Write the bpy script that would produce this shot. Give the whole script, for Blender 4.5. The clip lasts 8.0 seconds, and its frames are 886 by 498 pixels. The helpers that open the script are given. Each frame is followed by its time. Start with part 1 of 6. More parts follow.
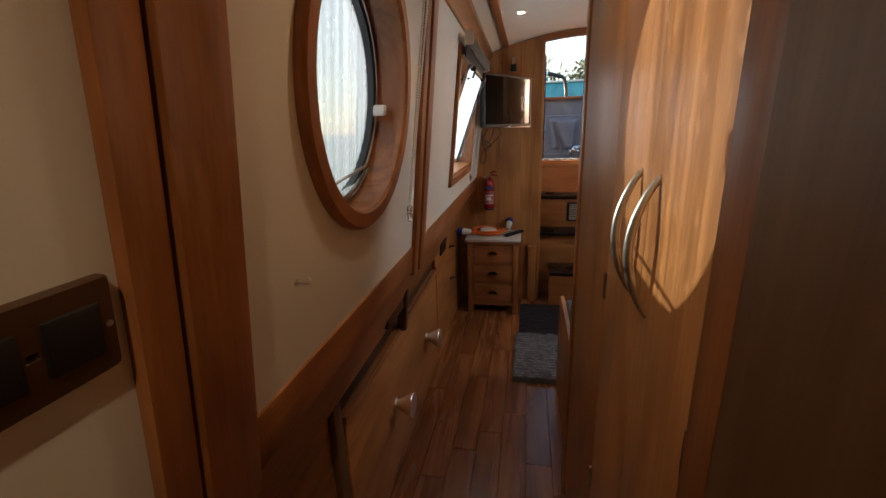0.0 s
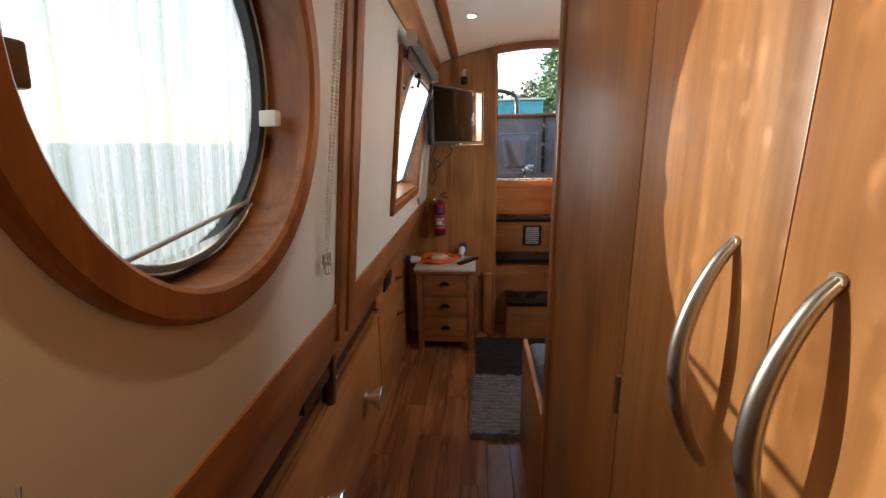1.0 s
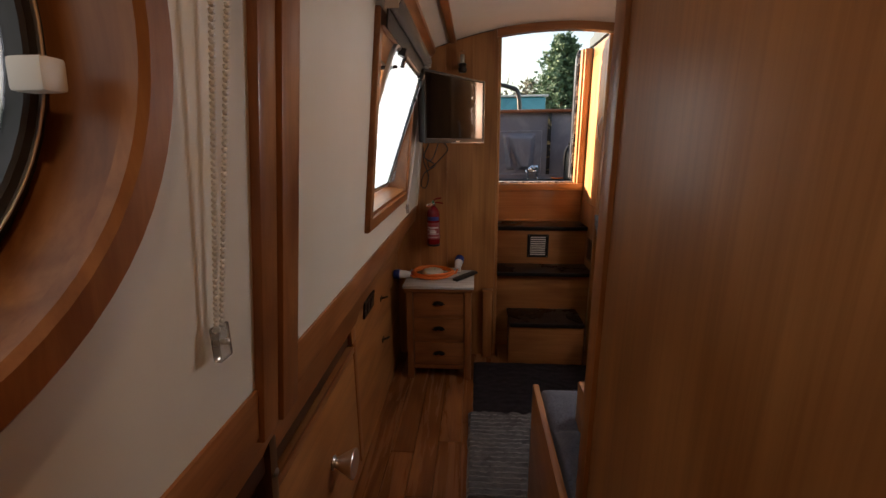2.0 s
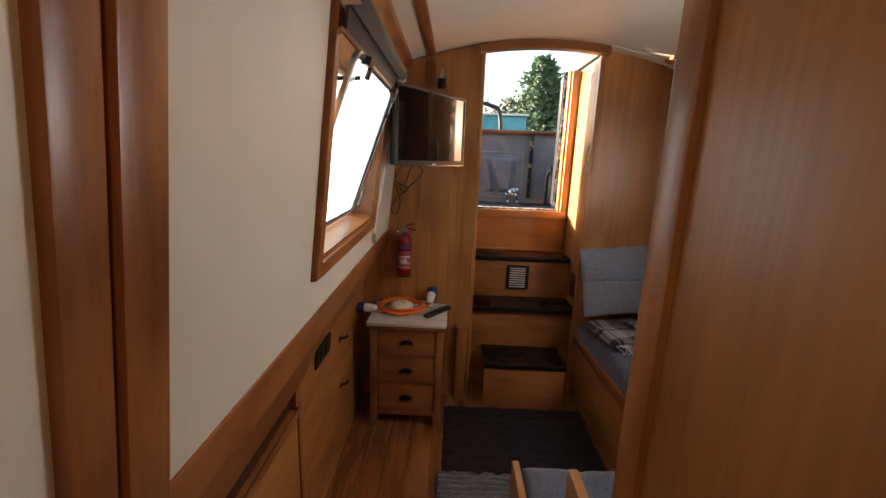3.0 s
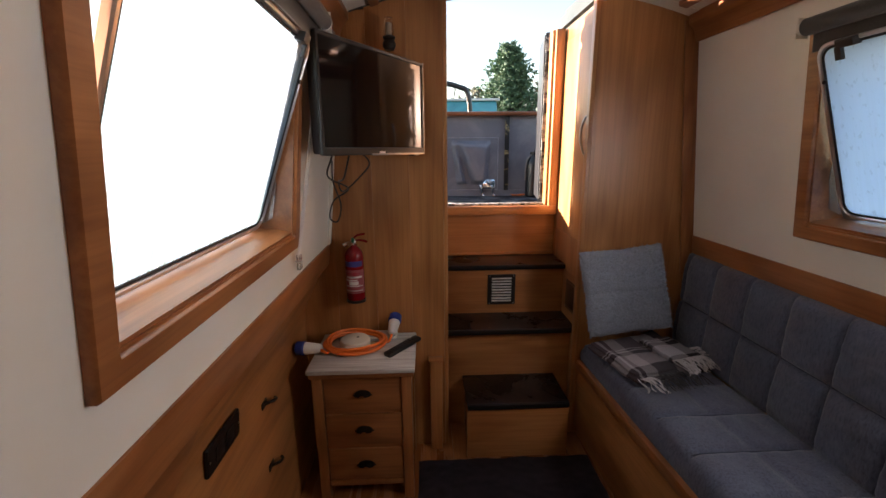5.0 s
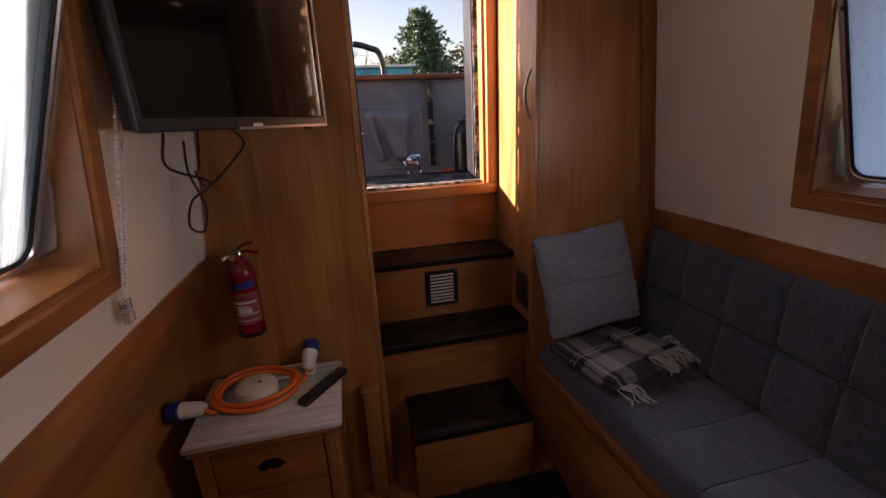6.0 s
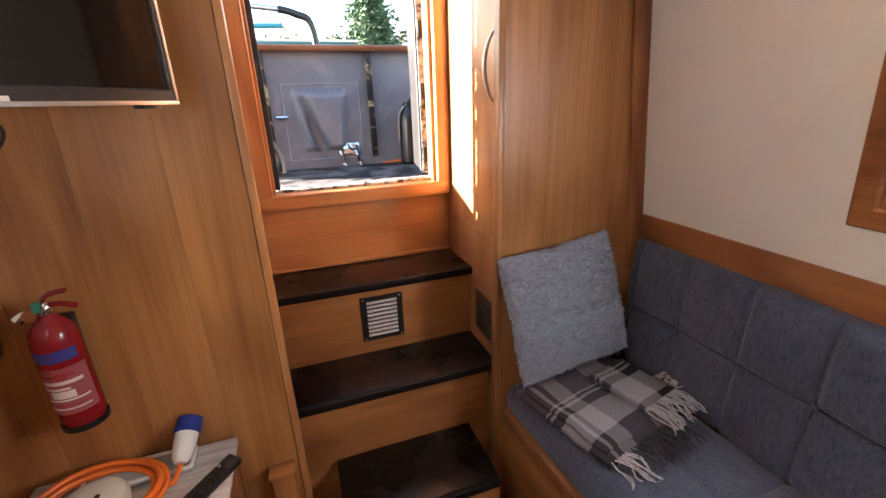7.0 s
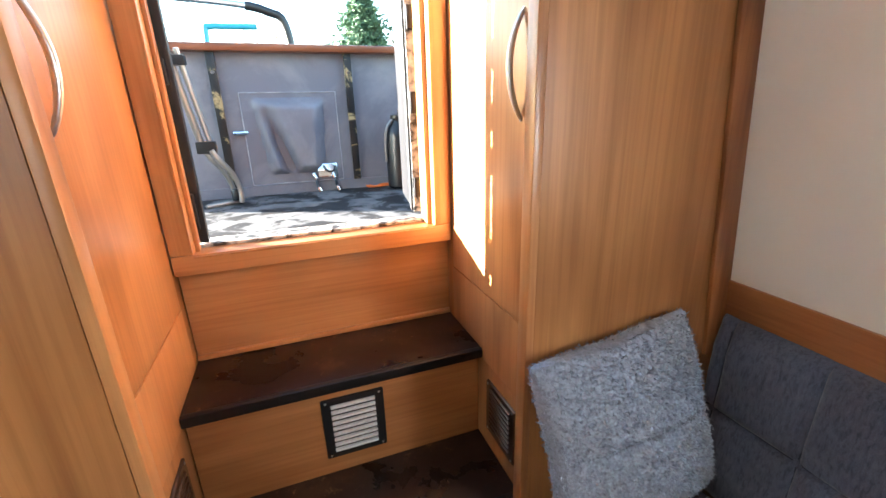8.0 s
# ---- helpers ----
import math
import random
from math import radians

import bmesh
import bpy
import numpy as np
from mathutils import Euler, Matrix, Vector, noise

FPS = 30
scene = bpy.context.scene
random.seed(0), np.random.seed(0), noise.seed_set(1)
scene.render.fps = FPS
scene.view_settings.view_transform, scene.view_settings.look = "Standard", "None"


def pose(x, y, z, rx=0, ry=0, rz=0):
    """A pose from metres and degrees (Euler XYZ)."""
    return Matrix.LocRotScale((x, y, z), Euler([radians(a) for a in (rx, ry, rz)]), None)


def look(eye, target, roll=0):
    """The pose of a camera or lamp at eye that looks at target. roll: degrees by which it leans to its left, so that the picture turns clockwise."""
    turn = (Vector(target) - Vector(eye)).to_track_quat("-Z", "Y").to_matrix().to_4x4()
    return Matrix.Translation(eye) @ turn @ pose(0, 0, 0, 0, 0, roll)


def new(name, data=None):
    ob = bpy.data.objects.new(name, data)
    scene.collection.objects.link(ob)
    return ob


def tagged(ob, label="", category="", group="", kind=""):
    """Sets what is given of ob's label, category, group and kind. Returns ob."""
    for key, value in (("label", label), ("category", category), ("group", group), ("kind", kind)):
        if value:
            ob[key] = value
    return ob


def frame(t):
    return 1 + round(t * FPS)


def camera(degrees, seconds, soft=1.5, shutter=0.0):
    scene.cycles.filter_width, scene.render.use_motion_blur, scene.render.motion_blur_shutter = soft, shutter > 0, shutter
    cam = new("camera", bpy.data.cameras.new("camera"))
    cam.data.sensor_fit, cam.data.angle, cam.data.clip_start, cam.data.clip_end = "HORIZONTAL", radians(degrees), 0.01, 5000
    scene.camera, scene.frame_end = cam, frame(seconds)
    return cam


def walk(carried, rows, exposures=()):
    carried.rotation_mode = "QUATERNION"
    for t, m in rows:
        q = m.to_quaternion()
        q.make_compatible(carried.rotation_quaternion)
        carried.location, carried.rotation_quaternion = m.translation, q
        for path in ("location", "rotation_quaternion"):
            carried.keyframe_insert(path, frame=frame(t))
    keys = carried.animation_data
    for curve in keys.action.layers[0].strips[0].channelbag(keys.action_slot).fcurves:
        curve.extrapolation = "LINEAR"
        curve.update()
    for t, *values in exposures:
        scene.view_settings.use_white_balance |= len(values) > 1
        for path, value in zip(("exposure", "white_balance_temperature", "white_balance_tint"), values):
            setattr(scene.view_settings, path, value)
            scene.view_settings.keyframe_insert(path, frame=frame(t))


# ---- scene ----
cam = camera(93.6, 8.0)
PATH = [
    (0, (0.387, -0.421, 1.509), (-0.001, 1.462, 0.955), -2.0),
    (0.5, (0.383, -0.267, 1.515), (0.07, 1.639, 0.998), -2.0),
    (1, (0.363, -0.038, 1.513), (0.199, 1.895, 1.024), -1.1),
    (1.2, (0.353, 0.049, 1.51), (0.227, 1.984, 1.023), -1.2),
    (2.3, (0.355, 0.473, 1.505), (0.197, 2.401, 1.0), -0.5),
    (2.5, (0.361, 0.522, 1.517), (0.277, 2.451, 0.997), 0.6),
    (3, (0.356, 0.664, 1.555), (0.318, 2.616, 1.119), 2.1),
    (3.5, (0.36, 0.781, 1.527), (0.392, 2.719, 1.034), -1.6),
    (4, (0.344, 0.895, 1.527), (0.31, 2.836, 1.044), -0.7),
    (4.2, (0.348, 0.963, 1.519), (0.389, 2.907, 1.05), -0.8),
    (5.3, (0.419, 1.39, 1.519), (0.528, 3.332, 1.055), -0.2),
    (5.5, (0.415, 1.496, 1.512), (0.632, 3.423, 1.023), -1.3),
    (6, (0.448, 1.695, 1.5), (0.86, 3.561, 0.91), -2.8),
    (6.5, (0.516, 1.917, 1.508), (1.006, 3.757, 0.893), -2.3),
    (7, (0.605, 2.104, 1.488), (1.214, 3.89, 0.823), -2.0),
    (7.5, (0.685, 2.374, 1.496), (1.434, 4.12, 0.87), -4.1),
    (8, (0.756, 2.569, 1.505), (1.4, 4.355, 0.878), -1.7),
]
EXPOSURES = [(0.0, 3.25, 6600, 13), (0.5, 3.85, 6400, 12), (1.0, 3.65, 6600, 13), (2.5, 2.6, 7500, 22), (3.0, 3.38, 7350, 15), (3.5, 3.7, 7000, 13), (4.0, 3.63, 6650, 14), (5.3, 3.0, 6850, 22), (5.5, 2.8, 6950, 26), (6.0, 2.4, 7200, 34), (6.5, 3.05, 7300, 40), (7.0, 4.4, 6750, 18), (7.5, 4.85, 6150, 10), (8.0, 4.8, 6050, 7)]
walk(cam, [(t, look(eye, target, roll)) for t, eye, target, roll in PATH], EXPOSURES)

# ---- world and sun ----
SUN_WAY = Vector((0.88, -0.42, -0.155)).normalized()
world = bpy.data.worlds.new("world")
scene.world = world
world.use_nodes = True
wn = world.node_tree.nodes
sky = wn.new("ShaderNodeTexSky")
sky.sky_type = "NISHITA"
sky.sun_disc = False
sky.sun_elevation = math.asin(-SUN_WAY.z)
sky.sun_rotation = math.atan2(-SUN_WAY.x, -SUN_WAY.y)
sky.dust_density = 0.8
world.node_tree.links.new(sky.outputs[0], wn["Background"].inputs[0])
wn["Background"].inputs[1].default_value = 0.065
sun = new("sun", bpy.data.lights.new("sun", "SUN"))
sun.data.energy = 4.5
sun.data.angle = radians(0.6)
sun.data.color = (1.0, 0.90, 0.78)
sun.matrix_world = look((0, 0, 6), Vector((0, 0, 6)) + SUN_WAY)


# ---- materials ----
def material(name, colour=(0.5, 0.5, 0.5), rough=0.5, metal=0.0, spec=0.5):
    m = bpy.data.materials.new(name)
    m.use_nodes = True
    b = m.node_tree.nodes["Principled BSDF"]
    b.inputs["Base Color"].default_value = (*colour, 1)
    b.inputs["Roughness"].default_value = rough
    b.inputs["Metallic"].default_value = metal
    b.inputs["Specular IOR Level"].default_value = spec
    return m


def coords(m, scale=(1, 1, 1), jitter=0.0):
    nt = m.node_tree
    tc, mp = nt.nodes.new("ShaderNodeTexCoord"), nt.nodes.new("ShaderNodeMapping")
    mp.inputs["Scale"].default_value = scale
    nt.links.new(tc.outputs["Object"], mp.inputs["Vector"])
    if jitter:
        info, mul = nt.nodes.new("ShaderNodeObjectInfo"), nt.nodes.new("ShaderNodeMath")
        mul.operation, mul.inputs[1].default_value = "MULTIPLY", jitter
        nt.links.new(info.outputs["Random"], mul.inputs[0])
        nt.links.new(mul.outputs[0], mp.inputs["Location"])
    return mp.outputs[0]


def noise_tex(m, vec, scale, detail=4.0, rough=0.55, warp=0.0):
    n = m.node_tree.nodes.new("ShaderNodeTexNoise")
    n.inputs["Scale"].default_value = scale
    n.inputs["Detail"].default_value = detail
    n.inputs["Roughness"].default_value = rough
    n.inputs["Distortion"].default_value = warp
    m.node_tree.links.new(vec, n.inputs["Vector"])
    return n.outputs["Fac"]


def ramp(m, fac, stops):
    r = m.node_tree.nodes.new("ShaderNodeValToRGB")
    els = r.color_ramp.elements
    while len(els) < len(stops):
        els.new(0.5)
    for e, (p, c) in zip(els, stops):
        e.position, e.color = p, (*c, 1)
    m.node_tree.links.new(fac, r.inputs[0])
    return r.outputs[0]


def mix(m, a, b, fac, kind="MIX"):
    x = m.node_tree.nodes.new("ShaderNodeMix")
    x.data_type, x.blend_type = "RGBA", kind
    for sock, val in ((x.inputs["Factor"], fac), (x.inputs[6], a), (x.inputs[7], b)):
        if isinstance(val, (int, float)):
            sock.default_value = val
        elif isinstance(val, tuple):
            sock.default_value = (*val, 1)
        else:
            m.node_tree.links.new(val, sock)
    return x.outputs[2]


def finish(m, colour=None, bump=None, strength=0.1, distance=0.002, rough=None):
    nt = m.node_tree
    b = nt.nodes["Principled BSDF"]
    if colour is not None:
        nt.links.new(colour, b.inputs["Base Color"])
    if bump is not None:
        bp = nt.nodes.new("ShaderNodeBump")
        bp.inputs["Strength"].default_value, bp.inputs["Distance"].default_value = strength, distance
        nt.links.new(bump, bp.inputs["Height"])
        nt.links.new(bp.outputs[0], b.inputs["Normal"])
    if rough is not None:
        mr = nt.nodes.new("ShaderNodeMapRange")
        mr.inputs[3].default_value, mr.inputs[4].default_value = rough[1], rough[2]
        nt.links.new(rough[0], mr.inputs[0])
        nt.links.new(mr.outputs[0], b.inputs["Roughness"])
    return m


def wood(name, axis, light, dark, rough=0.38, jitter=7.0, figure=1.0):
    """Varnished wood with its grain along the axis."""
    m = material(name, light, rough)
    wide = [6.5, 6.5, 6.5]
    wide["xyz".index(axis)] = 0.42
    fine = [105.0, 105.0, 105.0]
    fine["xyz".index(axis)] = 2.2
    vec = coords(m, wide, jitter)
    f1 = noise_tex(m, vec, 1.0 * figure, 7, 0.62, 1.3)
    f2 = noise_tex(m, coords(m, fine, jitter), 1.0, 3, 0.6)
    f3 = noise_tex(m, coords(m, (1.3, 1.3, 1.3), jitter), 1.0, 2)
    mid = tuple((a + b) / 2 for a, b in zip(light, dark))
    c = ramp(m, f1, [(0.3, dark), (0.5, mid), (0.68, light)])
    wrap = m.node_tree.nodes.new("ShaderNodeVectorMath")
    wrap.operation = "WRAP"
    half = [0.85, 0.85, 0.85]
    half["xyz".index(axis)] = 40.0
    wrap.inputs[1].default_value, wrap.inputs[2].default_value = half, [-h for h in half]
    m.node_tree.links.new(coords(m, wide, jitter), wrap.inputs[0])
    arch = m.node_tree.nodes.new("ShaderNodeTexWave")
    arch.wave_type, arch.rings_direction = "RINGS", "SPHERICAL"
    arch.inputs["Scale"].default_value, arch.inputs["Distortion"].default_value = 1.15 * figure, 3.0
    arch.inputs["Detail"].default_value, arch.inputs["Detail Scale"].default_value = 3.0, 0.9
    m.node_tree.links.new(wrap.outputs[0], arch.inputs["Vector"])
    c = mix(m, c, ramp(m, arch.outputs["Fac"], [(0.0, (0.74, 0.67, 0.60)), (0.40, (1, 1, 1)), (1.0, (1.06, 1.05, 1.03))]), 0.72, "MULTIPLY")
    c = mix(m, c, ramp(m, f2, [(0.36, (0.60, 0.52, 0.44)), (0.56, (1, 1, 1))]), 0.34, "MULTIPLY")
    c = mix(m, c, ramp(m, f3, [(0.3, (0.86, 0.82, 0.78)), (0.7, (1.06, 1.04, 1.02))]), 0.8, "MULTIPLY")
    return finish(m, c, f2, 0.12, 0.0008, (f1, rough - 0.05, rough + 0.08))


ASH, ASH_D = (0.49, 0.226, 0.079), (0.30, 0.124, 0.040)
oak_z = wood("ash_veneer_upright", "z", ASH, ASH_D, 0.36)
oak_y = wood("ash_veneer_lengthwise", "y", ASH, ASH_D, 0.36)
oak_x = wood("ash_veneer_crosswise", "x", ASH, ASH_D, 0.36)
bulk_z = wood("bulkhead_veneer", "z", (0.50, 0.236, 0.083), (0.31, 0.132, 0.043), 0.36)
TRIM, TRIM_D = (0.42, 0.172, 0.060), (0.23, 0.083, 0.029)
trim_z = wood("solid_trim_upright", "z", TRIM, TRIM_D, 0.32, figure=1.6)
trim_y = wood("solid_trim_lengthwise", "y", TRIM, TRIM_D, 0.32, figure=1.6)
ward_z = wood("pale_wardrobe_veneer", "z", (0.62, 0.295, 0.108), (0.44, 0.192, 0.066), 0.34)
CHEST, CHEST_D = (0.36, 0.150, 0.052), (0.20, 0.078, 0.028)
chest_x = wood("chest_oak_crosswise", "x", CHEST, CHEST_D, 0.36, figure=1.3)
chest_z = wood("chest_oak_upright", "z", CHEST, CHEST_D, 0.36, figure=1.3)
trim_x = wood("solid_trim_crosswise", "x", TRIM, TRIM_D, 0.32, figure=1.6)
HONEY, HONEY_D = (0.52, 0.265, 0.108), (0.40, 0.18, 0.066)
honey_x = wood("honey_wood_crosswise", "x", HONEY, HONEY_D, 0.30)
honey_z = wood("honey_wood_upright", "z", HONEY, HONEY_D, 0.30)
dark_z = wood("dark_brown_wood", "z", (0.16, 0.088, 0.042), (0.08, 0.04, 0.018), 0.4)
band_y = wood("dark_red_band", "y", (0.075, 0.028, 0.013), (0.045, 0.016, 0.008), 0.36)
rail_y = wood("red_brown_rail", "x", (0.30, 0.10, 0.04), (0.18, 0.05, 0.02), 0.3)
plank_mat = wood("floor_oak", "y", (0.34, 0.138, 0.046), (0.14, 0.050, 0.017), 0.26, 11.0, 1.3)


def cream_paint():
    m = material("cream_wall_lining", (0.74, 0.68, 0.58), 0.42)
    v = coords(m)
    f = noise_tex(m, v, 2.2, 3)
    g = noise_tex(m, v, 160, 2)
    c = ramp(m, f, [(0.3, (0.70, 0.648, 0.548)), (0.7, (0.77, 0.728, 0.638))])
    return finish(m, c, g, 0.05, 0.0008, (f, 0.36, 0.5))


cream = cream_paint()


def ceiling_paint():
    m = material("ceiling_lining", (0.78, 0.71, 0.58), 0.5)
    v = coords(m)
    f = noise_tex(m, v, 3.0, 3)
    return finish(m, ramp(m, f, [(0.3, (0.74, 0.68, 0.58)), (0.7, (0.80, 0.75, 0.66))]), noise_tex(m, v, 120, 2), 0.05, 0.001)


ceil_mat = ceiling_paint()


def tread_mat_make():
    m = material("dark_tread_covering", (0.03, 0.018, 0.014), 0.42, 0, 0.28)
    v = coords(m)
    f = noise_tex(m, v, 4.5, 5, 0.6, 0.3)
    g = noise_tex(m, v, 90, 3)
    c = ramp(m, f, [(0.40, (0.008, 0.005, 0.004)), (0.58, (0.020, 0.010, 0.0065)), (0.75, (0.065, 0.032, 0.016))])
    scuff = ramp(m, noise_tex(m, v, 34, 6, 0.7, 0.4), [(0.60, (0, 0, 0)), (0.70, (0.13, 0.075, 0.04))])
    where = ramp(m, f, [(0.48, (0, 0, 0)), (0.62, (1, 1, 1))])
    c = mix(m, c, mix(m, scuff, where, 1.0, "MULTIPLY"), 1.0, "ADD")
    return finish(m, c, g, 0.10, 0.001, (f, 0.16, 0.42))


tread_mat = tread_mat_make()


def fabric(name, a, b, scale=420, streak=(30, 30, 30), rough=0.95, sheen=0.4):
    m = material(name, a, rough, 0, 0.2)
    v = coords(m)
    weave = noise_tex(m, v, scale, 2)
    patch = noise_tex(m, coords(m, streak), 1.0, 5, 0.7, 0.4)
    c = ramp(m, patch, [(0.33, b), (0.62, a)])
    c = mix(m, c, ramp(m, weave, [(0.3, (0.66, 0.66, 0.68)), (0.7, (1.12, 1.12, 1.12))]), 0.8, "MULTIPLY")
    m.node_tree.nodes["Principled BSDF"].inputs["Sheen Weight"].default_value = sheen
    return finish(m, c, weave, 0.5, 0.002)


def chenille():
    """Blue-grey chenille with short dark upright flecks in its nap."""
    m = material("blue_grey_chenille", (0.12, 0.13, 0.17), 0.92, 0, 0.2)
    v = coords(m)
    weave = noise_tex(m, v, 420, 2)
    fleck = noise_tex(m, coords(m, (150, 150, 42)), 1.0, 3, 0.6, 0.4)
    cloud = noise_tex(m, coords(m, (5, 5, 5)), 1.0, 4, 0.6)
    c = ramp(m, fleck, [(0.32, (0.052, 0.059, 0.084)), (0.46, (0.084, 0.094, 0.130)), (0.68, (0.108, 0.120, 0.162))])
    c = mix(m, c, ramp(m, cloud, [(0.3, (0.80, 0.80, 0.82)), (0.7, (1.1, 1.1, 1.1))]), 0.8, "MULTIPLY")
    c = mix(m, c, ramp(m, weave, [(0.3, (0.72, 0.72, 0.74)), (0.7, (1.1, 1.1, 1.1))]), 0.7, "MULTIPLY")
    m.node_tree.nodes["Principled BSDF"].inputs["Sheen Weight"].default_value = 0.3
    return finish(m, c, mix(m, fleck, weave, 0.5), 0.5, 0.0025)


sofa_mat = chenille()
seam_shade_mat = fabric("dark_seam_shade", (0.050, 0.055, 0.077), (0.038, 0.042, 0.060), sheen=0.0)
fur_mat = fabric("grey_teddy_fleece", (0.30, 0.335, 0.395), (0.25, 0.28, 0.335), 180, (40, 40, 40), 1.0, 0.15)
rug_mat = fabric("dark_rug_pile", (0.016, 0.012, 0.017), (0.008, 0.006, 0.0085), 260, (14, 14, 14), sheen=0.08)
mat_mat = fabric("grey_ribbed_mat", (0.15, 0.15, 0.16), (0.065, 0.065, 0.072), 260, (9, 60, 30))

black_plastic = material("black_plastic", (0.012, 0.012, 0.013), 0.35)
black_metal = finish(material("black_painted_steel", (0.014, 0.014, 0.016), 0.34))
tv_screen = material("tv_screen", (0.003, 0.003, 0.0035), 0.06, 0, 0.65)
silver = material("silver_plastic", (0.36, 0.34, 0.31), 0.36, 0.7)
bezel_mat = material("black_bezel", (0.020, 0.020, 0.020), 0.35, 0, 0.3)
chrome = material("polished_chrome", (0.75, 0.75, 0.76), 0.12, 1.0)
knob_steel = material("satin_steel", (0.88, 0.87, 0.85), 0.32, 1.0)
brushed = material("brushed_steel", (0.58, 0.57, 0.55), 0.34, 1.0)
slat_paint = material("silver_slat", (0.80, 0.79, 0.77), 0.30, 0.35)
bronze = material("bronze_plate", (0.16, 0.10, 0.065), 0.33, 0.85)
iron = material("dark_antique_metal", (0.035, 0.028, 0.024), 0.42, 0.7)
white_plastic = material("white_plastic", (0.72, 0.70, 0.66), 0.38)
offwhite = material("ivory_plastic", (0.68, 0.62, 0.52), 0.4)
red_paint = material("red_enamel", (0.22, 0.008, 0.012), 0.22)
label_white = material("printed_label", (0.30, 0.07, 0.08), 0.4)
label_red = material("printed_red", (0.30, 0.02, 0.03), 0.45)
label_blue = material("printed_blue", (0.04, 0.04, 0.20), 0.4)
label_pale = material("pale_print", (0.68, 0.64, 0.62), 0.45)
plug_blue = material("blue_plug_plastic", (0.015, 0.035, 0.22), 0.4)
cable_orange = material("orange_cable", (0.75, 0.16, 0.02), 0.42)
rubber = material("black_rubber_seal", (0.015, 0.016, 0.018), 0.5)
blind_fabric = fabric("taupe_blind_fabric", (0.060, 0.052, 0.045), (0.045, 0.038, 0.033), 500, (3, 3, 3))
alu = material("window_aluminium", (0.62, 0.64, 0.66), 0.28, 0.9)
clear_plastic = material("clear_plastic", (0.85, 0.86, 0.86), 0.12)
clear_plastic.node_tree.nodes["Principled BSDF"].inputs["Transmission Weight"].default_value = 0.85
lamp_glass = material("lamp_glass", (0.9, 0.9, 0.88), 0.03)
lamp_glass.node_tree.nodes["Principled BSDF"].inputs["Transmission Weight"].default_value = 1.0


def dresser_top():
    m = material("whitewashed_top", (0.50, 0.49, 0.47), 0.55)
    f = noise_tex(m, coords(m, (3, 60, 60)), 1.0, 5, 0.7, 0.3)
    c = ramp(m, f, [(0.3, (0.30, 0.285, 0.27)), (0.55, (0.52, 0.51, 0.495)), (0.75, (0.64, 0.63, 0.61))])
    return finish(m, c, f, 0.15, 0.001)


white_wood = dresser_top()


def fogged(name, low, high, veil, clear, z_top, z_low, depth=0.6):
    """A pane misted with condensation: drops have run down it and left darker, clearer trails that thicken towards the foot."""
    m = bpy.data.materials.new(name)
    m.use_nodes = True
    nt = m.node_tree
    nt.nodes.remove(nt.nodes["Principled BSDF"])
    out = nt.nodes["Material Output"]
    tra, tsp, glo = (nt.nodes.new(k) for k in ("ShaderNodeBsdfTranslucent", "ShaderNodeBsdfTransparent", "ShaderNodeBsdfGlossy"))
    tsp.inputs[0].default_value = (clear * 0.95, clear, clear, 1)
    glo.inputs["Roughness"].default_value = 0.08
    runs = noise_tex(m, coords(m, (0.5, 48, 0.8)), 1.0, 1.5, 0.5)
    drops = noise_tex(m, coords(m, (70, 70, 42)), 1.0, 2, 0.5)
    trails = noise_tex(m, coords(m, (0.5, 105, 0.7)), 1.0, 2, 0.5)
    height = nt.nodes.new("ShaderNodeSeparateXYZ")
    nt.links.new(coords(m), height.inputs[0])
    low_down = nt.nodes.new("ShaderNodeMapRange")
    low_down.inputs[1].default_value, low_down.inputs[2].default_value = z_top, z_low
    nt.links.new(height.outputs[2], low_down.inputs[0])
    reach = nt.nodes.new("ShaderNodeMath")
    reach.operation, reach.inputs[1].default_value = "MULTIPLY_ADD", 0.16
    nt.links.new(low_down.outputs[0], reach.inputs[0])
    nt.links.new(trails, reach.inputs[2])
    trail = ramp(m, reach.outputs[0], [(0.60, (0, 0, 0)), (0.72, (1, 1, 1))])
    tint = ramp(m, runs, [(0.40, (0.72, 0.80, 0.78)), (0.56, (1, 1, 1))])
    base = mix(m, (veil * 0.86, veil * 0.96, veil * 1.12), tint, min(0.9, depth * 2), "MULTIPLY")
    base = mix(m, base, (veil * 0.34, veil * 0.44, veil * 0.40), mix(m, (0, 0, 0), trail, depth))
    nt.links.new(base, tra.inputs[0])
    r = ramp(m, runs, [(0.42, (low,) * 3), (0.68, (high,) * 3)])
    d = ramp(m, drops, [(0.60, (0, 0, 0)), (0.72, (0.18, 0.18, 0.18))])
    fac = mix(m, r, d, 1.0, "ADD")
    a, b = nt.nodes.new("ShaderNodeMixShader"), nt.nodes.new("ShaderNodeMixShader")
    nt.links.new(fac, a.inputs[0])
    nt.links.new(tra.outputs[0], a.inputs[1])
    nt.links.new(tsp.outputs[0], a.inputs[2])
    b.inputs[0].default_value = 0.05
    nt.links.new(a.outputs[0], b.inputs[1])
    nt.links.new(glo.outputs[0], b.inputs[2])
    nt.links.new(b.outputs[0], out.inputs[0])
    return m


